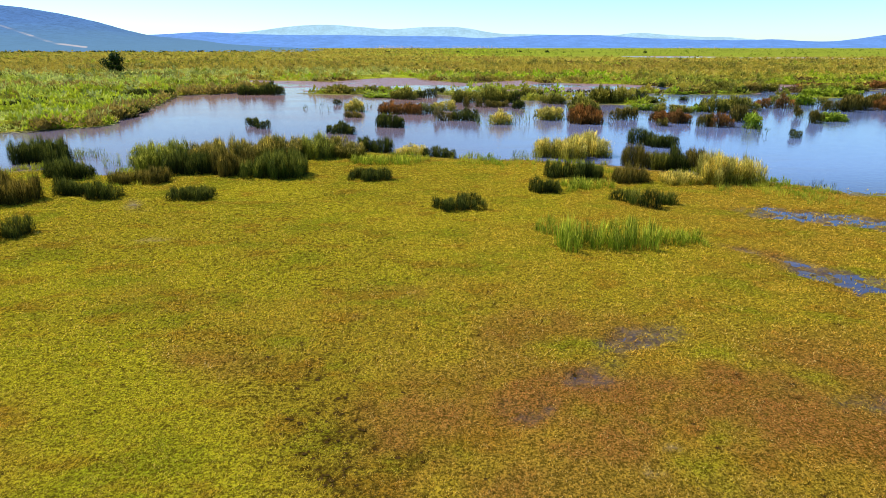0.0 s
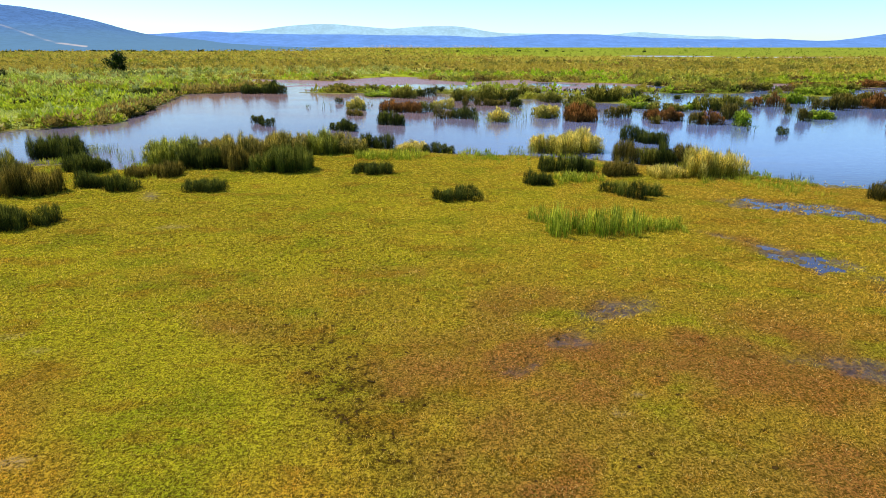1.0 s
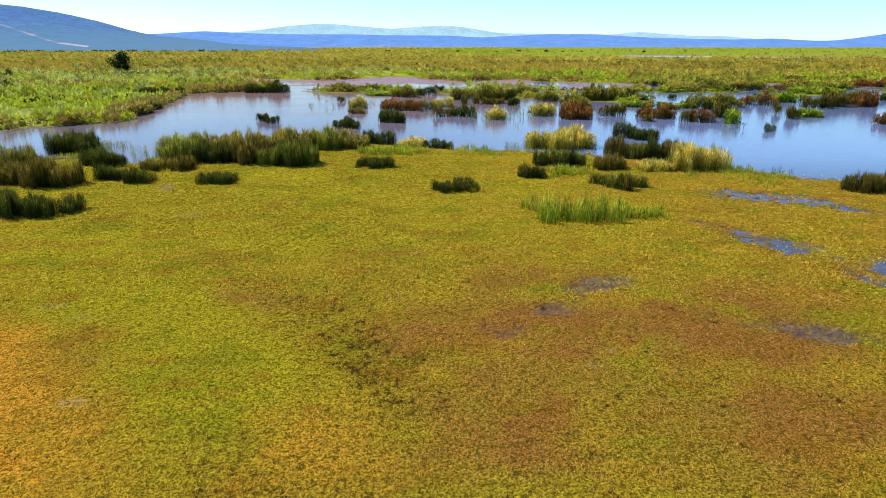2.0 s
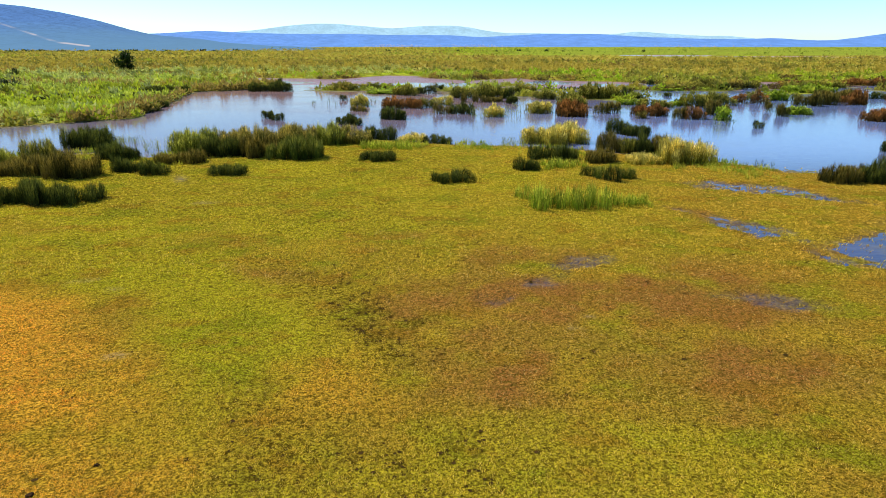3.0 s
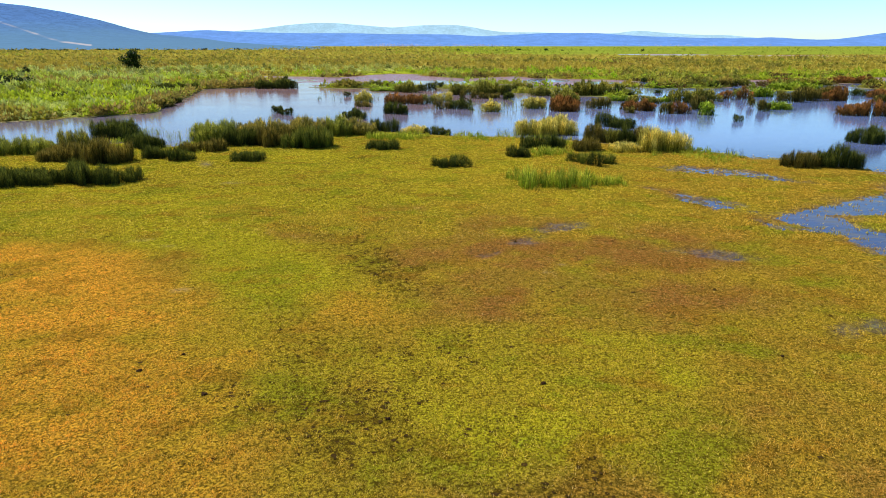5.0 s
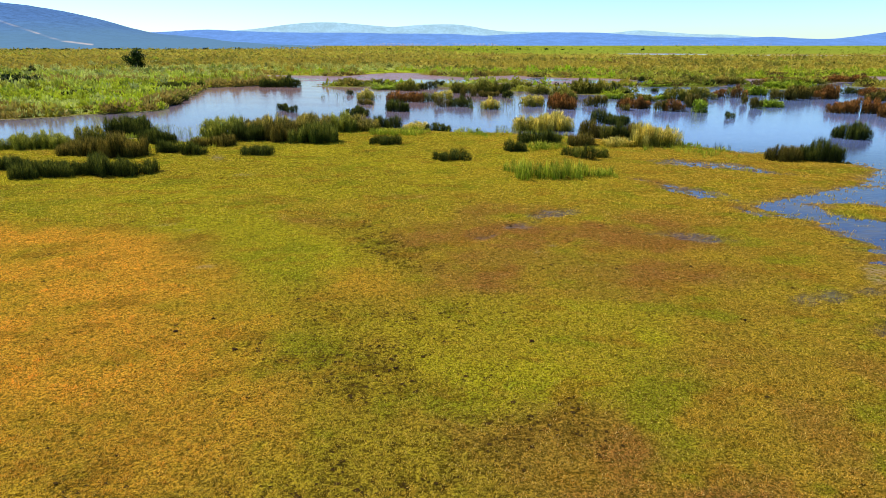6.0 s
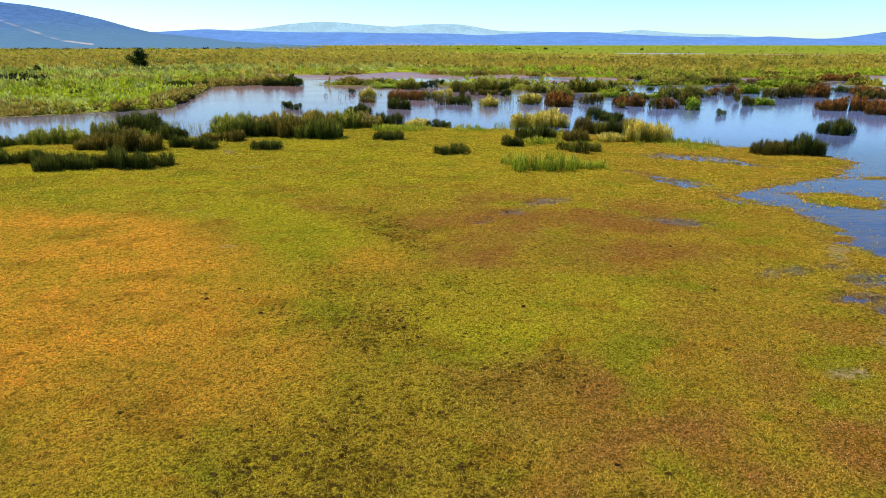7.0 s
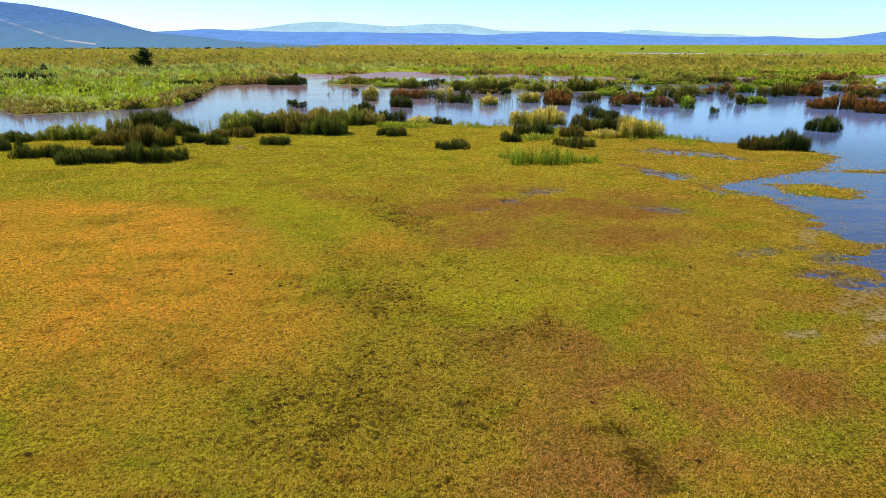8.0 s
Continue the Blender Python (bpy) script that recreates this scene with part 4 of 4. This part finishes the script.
def scrub(name, label, count, near, far, tall, each, wide, seed):
    """Low tussocks strewn over the far marsh, thinner with distance."""
    g = np.random.default_rng(seed)
    d = near * (far / near) ** g.random(count)
    x, y = d * (g.random(count) * 2 - 1) * 0.86, d - 30
    depth = water_depth(x, y)
    keep = (depth < -0.8) & ((y > 96) | (x < -82)) & (vnoise(x, y, 7, 85) > 0.25)
    open_land = smooth(600, 760, y + 120 * (fbm(x, y, 120, 90) - 0.5)) * smooth(0.0, 0.22, x / y + 0.1 * (fbm(x, y, 90, 95) - 0.5))
    keep &= g.random(count) > 0.88 * open_land
    x, y, d = x[keep], y[keep], d[keep]
    hue = marsh_hue(x, y, g.random(len(x)))
    size = tall * (0.45 + 0.9 * g.random(len(x)) ** 2) * (0.85 + d / 1100)
    tagged(new(name, tussocks(name, x, y, size, hue, each, wide, g)), label, "marsh plants", kind="stuff")


scrub("marsh_scrub", "low gold, olive and green scrub on the marsh plain", 15000, 120, 560, 2.9, 27, 0.15, 1)
scrub("far_scrub", "far gold and olive scrub on the marsh plain", 30000, 400, 2300, 2.3, 9, 0.30, 2)


def marsh_bushes():
    """Larger rounded bushes standing out of the scrub, in loose rows."""
    g = np.random.default_rng(17)
    n = 3600
    d = 165 * (800 / 165) ** g.random(n)
    x, y = d * (g.random(n) * 2 - 1) * 0.84, d - 30
    row = fbm(x, y * 4.5, 70, 99)
    keep = (water_depth(x, y) < -3) & (row > np.where(x < 0, 0.53, 0.58) - 0.10 * (g.random(n) < 0.2))
    x, y, row = x[keep], y[keep], row[keep]
    hue = marsh_hue(x, y, g.random(len(x))) * (0.35 + 0.5 * g.random((len(x), 1)))
    silver = (vnoise(x, y * 3, 45, 103) > 0.70) & (x < 0) & (y < 420)
    hue[silver] = np.array((0.30, 0.34, 0.11)) * (0.7 + 0.5 * g.random((silver.sum(), 1)))
    size = 1.8 + 2.4 * g.random(len(x)) ** 2
    tagged(new("marsh_bushes", tussocks("marsh_bushes", x, y, size, hue, 44, 0.12, g)), "rounded dark green and silvery bushes in rows over the marsh plain", "bushes", kind="stuff")


marsh_bushes()


def island_scrub():
    """Sedge tussocks on the low islands of the lagoon."""
    g = np.random.default_rng(13)
    n = 9000
    x, y = -60 + 260 * g.random(n), 120 + 150 * g.random(n)
    keep = (water_depth(x, y) < 0.3) & (vnoise(x, y, 5, 89) > 0.3)
    x, y = x[keep], y[keep]
    n = len(x)
    size = (0.7 + 1.5 * vnoise(x, y, 8, 92)) * (0.6 + 0.7 * g.random(n))
    hue = marsh_hue(x, y, g.random(n))
    hue[(vnoise(x, y, 14, 96) > 0.55) & (g.random(n) < 0.8)] = (0.100, 0.062, 0.020)
    hue *= (0.6 + 0.5 * vnoise(x, y, 6, 98))[:, None]
    tagged(new("island_scrub", tussocks("island_scrub", x, y, size, hue, 28, 0.13, g)), "olive and brown sedge tussocks on low lagoon islands", "sedge", kind="stuff")


island_scrub()


def reed_bank():
    """The dense reed bank beyond the water."""
    g = np.random.default_rng(11)
    n = 9000
    x, y = -60 - 170 * g.random(n) ** 1.2, 92 + 150 * g.random(n) ** 1.2
    depth = water_depth(x, y)
    keep = (depth < -0.3) & (depth > -60) & (vnoise(x, y, 5, 91) > 0.28)
    x, y, depth = x[keep], y[keep], depth[keep]
    n = len(x)
    size = (1.2 + 0.8 * smooth(-9, -1, depth)) * (0.5 + 0.9 * vnoise(x, y, 9, 93)) * (0.7 + 0.6 * g.random(n))
    hue = marsh_hue(x, y, g.random(n))
    brink = (depth > -9 + 6 * (fbm(x, y, 10, 94) - 0.5)) & (g.random(n) < 0.6)
    hue[brink] = (0.270, 0.205, 0.046)
    hue *= (0.72 + 0.80 * fbm(x, y * 2, 9, 101))[:, None]
    size = size * np.where(brink, 1.5, 1.0)
    tagged(new("reed_bank", tussocks("reed_bank", x, y, size, hue, 34, 0.135, g)), "dense green reed bank with brown edge beyond the water", "reeds", kind="stuff")


reed_bank()


# ---------------------------------------------------------------- trees and shrubs
BARK = Nodes("bark")
BARK.put(BARK.bsdf.inputs["Base Color"], BARK.mix(BARK.noise(6, 5), (0.06, 0.045, 0.03), (0.12, 0.09, 0.06)))
BARK.bsdf.inputs["Roughness"].default_value = 0.95
LEAF = blade_material("tree_leaves", (0.016, 0.034, 0.008), (0.026, 0.050, 0.010), (0.050, 0.080, 0.016))


def tubes(runs):
    """Tapered six-sided limbs, from runs of (start, end, radius, radius)."""
    v, f = [], []
    for a, b, ra, rb in runs:
        a, b = Vector(a), Vector(b)
        turn = (b - a).to_track_quat("Z", "Y")
        k = len(v)
        for p, r in ((a, ra), (b, rb)):
            v += [tuple(p + turn @ Vector((r * math.cos(i * math.pi / 3), r * math.sin(i * math.pi / 3), 0))) for i in range(6)]
        f += [(k + i, k + (i + 1) % 6, k + 6 + (i + 1) % 6, k + 6 + i) for i in range(6)]
    return mesh_from("limbs", np.array(v), faces4=np.array(f))


def tree(name, label, x, y, wide, high, seed, leaves=2600):
    g = np.random.default_rng(seed)
    root = tagged(new(name), label, name)
    root.location = (x, y, 0)
    runs, lumps = [((0, 0, -0.3), (0.1 * wide * (g.random() - 0.5), 0, high * 0.35), wide * 0.035, wide * 0.025)], []
    for k in range(9):
        a, r = k * 2.4 + g.random(), wide * (0.15 + 0.27 * g.random())
        tip = (r * math.cos(a), r * math.sin(a) * 0.8, high * (0.20 + 0.66 * (k + g.random()) / 9))
        runs.append(((0, 0, high * (0.12 + 0.2 * g.random())), tip, wide * 0.018, wide * 0.006))
        lumps.append((*tip, wide * (0.17 + 0.10 * g.random())))
    part("trunk", tubes(runs), BARK.mat, root)
    lumps = np.array(lumps)
    pick = g.integers(0, len(lumps), leaves)
    off = g.normal(0, 1, (leaves, 3))
    off *= (0.35 + 0.75 * g.random((leaves, 1))) / np.linalg.norm(off, axis=1, keepdims=True)
    p = lumps[pick, :3] + off * lumps[pick, 3:4] * (1.0, 1.0, 0.85)
    me = blade_mesh("crown", p[:, 0], p[:, 1], np.maximum(p[:, 2], 0.1), wide * (0.05 + 0.05 * g.random(leaves)), wide * (0.035 + 0.03 * g.random(leaves)),
                    g.random(leaves) * 6.28, 2.2 * g.random(leaves), 0.6 * g.random(leaves))
    part("crown", me, LEAF, root, "dark green leafy crown")
    return root


tree("tree", "lone dark green tree on the far marsh plain", -171, 322, 10.5, 11, 5)
tree("shrub", "dark green shrub on the far marsh", -195, 270, 4.2, 4.2, 6, 900)
for k, (x, y, w, h) in enumerate([(-161.0, 197.0, 7.0, 2.6), (-155.0, 197.0, 8.0, 2.8), (-148.0, 197.0, 7.0, 2.4)]):
    tree("shrub", "low dark shrub among the marsh reeds", x, y, w, h, 20 + k, 900)


HAZY_WALLS = Nodes("hazy_walls")
# pale walls tinted blue: the haze before them is mixed into the colour
HAZY_WALLS.put(HAZY_WALLS.bsdf.inputs["Base Color"], HAZY_WALLS.mix(HAZY_WALLS.noise(0.05, 2), (0.22, 0.28, 0.46), (0.50, 0.48, 0.56)))
HAZY_WALLS.bsdf.inputs["Roughness"].default_value = 0.9


def far_town():
    """A far village of small pale gabled houses at the foot of the range."""
    g = np.random.default_rng(31)
    v, f3, f4 = [], [], []
    for _ in range(340):
        where = g.choice(3, p=(0.5, 0.35, 0.15))
        x = (g.normal(-250, 75), g.normal(150, 110), g.normal(1250, 170))[where]
        up = 0.26 * g.random() ** 1.3
        y, z = 3100 + 500 * up, (62, 58, 45)[where] * up ** 1.3 - 1.0
        w, d, h = 2.5 + 5 * g.random(), 5, 2 + 1.2 * g.random()
        k = len(v)
        v += [(x, y, z), (x + w, y, z), (x + w, y + d, z), (x, y + d, z), (x, y, z + h), (x + w, y, z + h), (x + w, y + d, z + h), (x, y + d, z + h), (x, y + d / 2, z + h + 0.9), (x + w, y + d / 2, z + h + 0.9)]
        f4 += [tuple(k + i for i in q) for q in ((0, 1, 5, 4), (1, 2, 6, 5), (2, 3, 7, 6), (3, 0, 4, 7), (4, 5, 9, 8), (6, 7, 8, 9))]
        f3 += [tuple(k + i for i in q) for q in ((4, 8, 7), (5, 6, 9))]
    me = mesh_from("far_town", np.array(v), np.array(f3), np.array(f4))
    me.materials.append(HAZY_WALLS.mat)
    tagged(new("far_town", me), "far village of small pale houses below the hills", "houses", kind="stuff")


far_town()


def far_trees():
    """Rows of tiny far trees at the foot of the hills."""
    g = np.random.default_rng(15)
    n = 90
    x, y = np.where(g.random(n) < 0.8, -1050 + 640 * g.random(n), -500 + 900 * g.random(n)), 1200 + 130 * g.random(n)
    each = 24
    size = 1.4 + 4.5 * g.random(n) ** 2
    px, py = (np.repeat(v, each) + g.normal(0, 0.5, n * each) * np.repeat(size, each) for v in (x, y))
    k = n * each
    me = blade_mesh("far_trees", px, py, np.zeros(k), np.repeat(size, each) * (0.5 + 0.6 * g.random(k)), np.repeat(size, each) * 0.5, g.random(k) * 6.28, 0.4 * g.random(k), 0.6 * g.random(k))
    me.materials.append(LEAF)
    tagged(new("far_trees", me), "far rows of small dark trees below the hills", "trees", kind="stuff")


far_trees()


# ---------------------------------------------------------------- dung on the meadow
DUNG = Nodes("dung")
DUNG.put(DUNG.bsdf.inputs["Base Color"], DUNG.mix(DUNG.noise(9.0, 5), (0.018, 0.008, 0.002), (0.050, 0.024, 0.007)))
DUNG.bsdf.inputs["Roughness"].default_value = 0.9
DUNG.bsdf.inputs["Specular IOR Level"].default_value = 0.08
DUNG.bump(DUNG.noise(30.0, 4), 0.6, 0.02)


def dung_pile(x, y, r, seed):
    """A low uneven heap, lying on the turf."""
    bm = bmesh.new()
    bmesh.ops.create_icosphere(bm, subdivisions=3, radius=1.0)
    for v in bm.verts:
        k = 0.72 + 0.55 * noise.noise(v.co * 1.7 + Vector((seed * 3.1, 0, 0)))
        v.co = Vector((v.co.x * r * 1.25 * k, v.co.y * r * k, max(v.co.z, -0.25) * r * 0.55 * k))
    me = bpy.data.meshes.new("dung_pile")
    bm.to_mesh(me)
    bm.free()
    me.shade_smooth()
    me.materials.append(DUNG.mat)
    ob = new("dung_pile", me)
    ob.location = (x, y, float(land(np.array([x]), np.array([y]))[0][0]) + 0.03)
    tagged(ob, "dark brown dung pile lying on the grazed turf", "dung", "dung piles on the meadow")


for k, (x, y) in enumerate([(7.1, 13.7), (16.7, 5.9), (4.9, 3.5), (-9.7, 2.6), (-12.0, 6.1), (-13.4, 4.6), (-2.7, 3.0), (-1.7, 0.9), (-9.7, 2.7), (6.5, -9.7), (9.4, -13.4)]):
    dung_pile(x, y, 0.08 + 0.025 * (k % 3), k)


# ---------------------------------------------------------------- hoof pits
def hoof_pits():
    """Small dark muddy bowls trodden into the turf."""
    v, f, n = [], [], 7
    for cell, seed in PIT_SETS:
        p, q = np.meshgrid(np.arange(-30 / cell, 30 / cell).astype(np.int64), np.arange(-18 / cell, 34 / cell).astype(np.int64))
        cx, cy, r, there = pit_cells(p.ravel(), q.ravel(), cell, seed)
        cx, cy, r = cx[there], cy[there], r[there]
        z = land(cx, cy)[0]
        a = np.arange(n) * 2 * math.pi / n
        ragged = 0.75 + 0.5 * lattice(np.arange(len(cx))[:, None], np.arange(n)[None, :], seed + 7)
        x, y = cx[:, None] + 1.3 * r[:, None] * ragged * np.cos(a), cy[:, None] + r[:, None] * ragged * np.sin(a)
        rim = np.stack([x, y, land(x.ravel(), y.ravel())[0].reshape(x.shape) + 0.035], -1)
        mid = np.stack([cx, cy, z + 0.03], -1)[:, None, :]
        k = len(v) and sum(len(b) for b in v)
        base = k + np.arange(len(cx))[:, None] * (n + 1)
        v.append(np.concatenate([mid, rim], 1).reshape(-1, 3))
        f += [np.concatenate([base, base + 1 + i, base + 1 + (i + 1) % n], 1) for i in range(n)]
    me = mesh_from("hoof_pits", np.concatenate(v), faces3=np.concatenate(f))
    m = Nodes("pit_mud")
    m.put(m.bsdf.inputs["Base Color"], m.mix(m.noise(4.0, 4), (0.028, 0.015, 0.003), (0.060, 0.034, 0.006)))
    m.bsdf.inputs["Roughness"].default_value = 0.9
    m.bsdf.inputs["Specular IOR Level"].default_value = 0.05
    me.materials.append(m.mat)
    tagged(new("hoof_pits", me), "dark muddy hoof pits trodden into the turf", "hoof prints", kind="stuff")


hoof_pits()


# ---------------------------------------------------------------- long grass along the shore
def shore_grass():
    """Loose yellow-green grass standing between the reeds and rushes of the near shore."""
    g = np.random.default_rng(41)
    n = 16000
    x, y = -62 + 102 * g.random(n), 44 + 42 * g.random(n)
    depth = water_depth(x, y)
    edge = smooth(-11, -2, depth) * smooth(3.0, 0.0, depth)
    keep = g.random(n) < edge * smooth(0.46, 0.64, fbm(x, y * 1.5, 4.5, 105))
    x, y = x[keep], y[keep]
    n, each = len(x), 9
    k = n * each
    tall = np.repeat(0.28 + 0.5 * vnoise(x, y, 2.0, 107), each) * (0.6 + 0.7 * g.random(k))
    px, py = (np.repeat(v, each) + g.normal(0, 0.13, k) for v in (x, y))
    hue = np.where(vnoise(x, y, 3.0, 109)[:, None] > 0.5, (0.36, 0.36, 0.03), (0.24, 0.30, 0.02)) * (0.7 + 0.6 * g.random((n, 1)))
    me = leaf_mesh("shore_grass", px, py, np.full(k, -0.12), tall + 0.12, 0.05 + 0.03 * g.random(k), g.random(k) * 6.28, 0.1 + 0.5 * g.random(k), {"hue": np.repeat(hue, each, 0)})
    me.materials.append(SCRUB)
    tagged(new("shore_grass", me), "loose yellow-green grass among the reeds on the shore", "grass", kind="stuff")


shore_grass()


# ---------------------------------------------------------------- grass of the meadow
def meadow():
    """Short tufts all over the meadow, thinner where it is trodden or wet, taking the turf's own tone."""
    g = np.random.default_rng(3)
    for name, count, y0, y1, tall, wide, each in (("meadow_grass", 152000, -19, 24, 0.085, 0.030, 7), ("meadow_grass_behind", 8000, -60, -19, 0.12, 0.08, 5), ("meadow_grass_beyond", 120000, 24, 80, 0.12, 0.066, 5)):
        y = y0 + (y1 - y0) * g.random(count)
        half = 0.73 * (np.maximum(y, -18) + 32) + 2
        u = g.random(count) * 2 - 1
        x = u * half + np.sign(u) * 16 * np.maximum(0, (np.abs(u) - 0.86) / 0.14) ** 2
        z, tone, depth, marks = land(x, y)
        clod = vnoise(x, y, 0.21, 97) * 0.7 + 0.3 * vnoise(x, y, 0.09, 98)
        thin = 0.62 * marks["wet"] + 0.85 * smooth(0.56, 0.36, clod) + 0.8 * marks["dark_patch"] + 0.7 * marks["bare"] + 0.40 * tone[:, 1] + 0.95 * marks["pit"]
        x = x + g.normal(0, 1.5, count) * (y < -19)
        keep = (z > -0.17 - 0.4 * marks["marshy"]) & (g.random(count) > thin) & (depth < -0.2 + 3.0 * marks["marshy"] * g.random(count) ** 2)
        z = np.maximum(z, -0.18)
        x, y, z, tone, deep = x[keep], y[keep], z[keep], tone[keep], marks["deep"][keep]
        n = len(x)
        k = n * each
        lush = np.repeat(0.15 + 1.7 * clod[keep], each)
        spread = 0.05 + 0.03 * (each < 8)
        px, py = (np.repeat(v, each) + g.normal(0, spread, k) for v in (x, y))
        me = leaf_mesh(name, px, py, np.repeat(z, each) - 0.02, tall * lush * np.repeat(1 + 0.7 * (marks["marshy"] * marks["wet"])[keep], each) * (0.6 + 0.8 * g.random(k)), wide * (0.7 + 0.6 * g.random(k)),
                       g.random(k) * 6.28, 0.45 + 0.95 * g.random(k), {"tone": np.repeat(tone, each, 0)}, {"deep": np.repeat(deep, each)})
        me.materials.append(GRASS)
        tagged(new(name, me), "short grazed meadow grass in olive and straw tones", "grass", kind="stuff")


meadow()
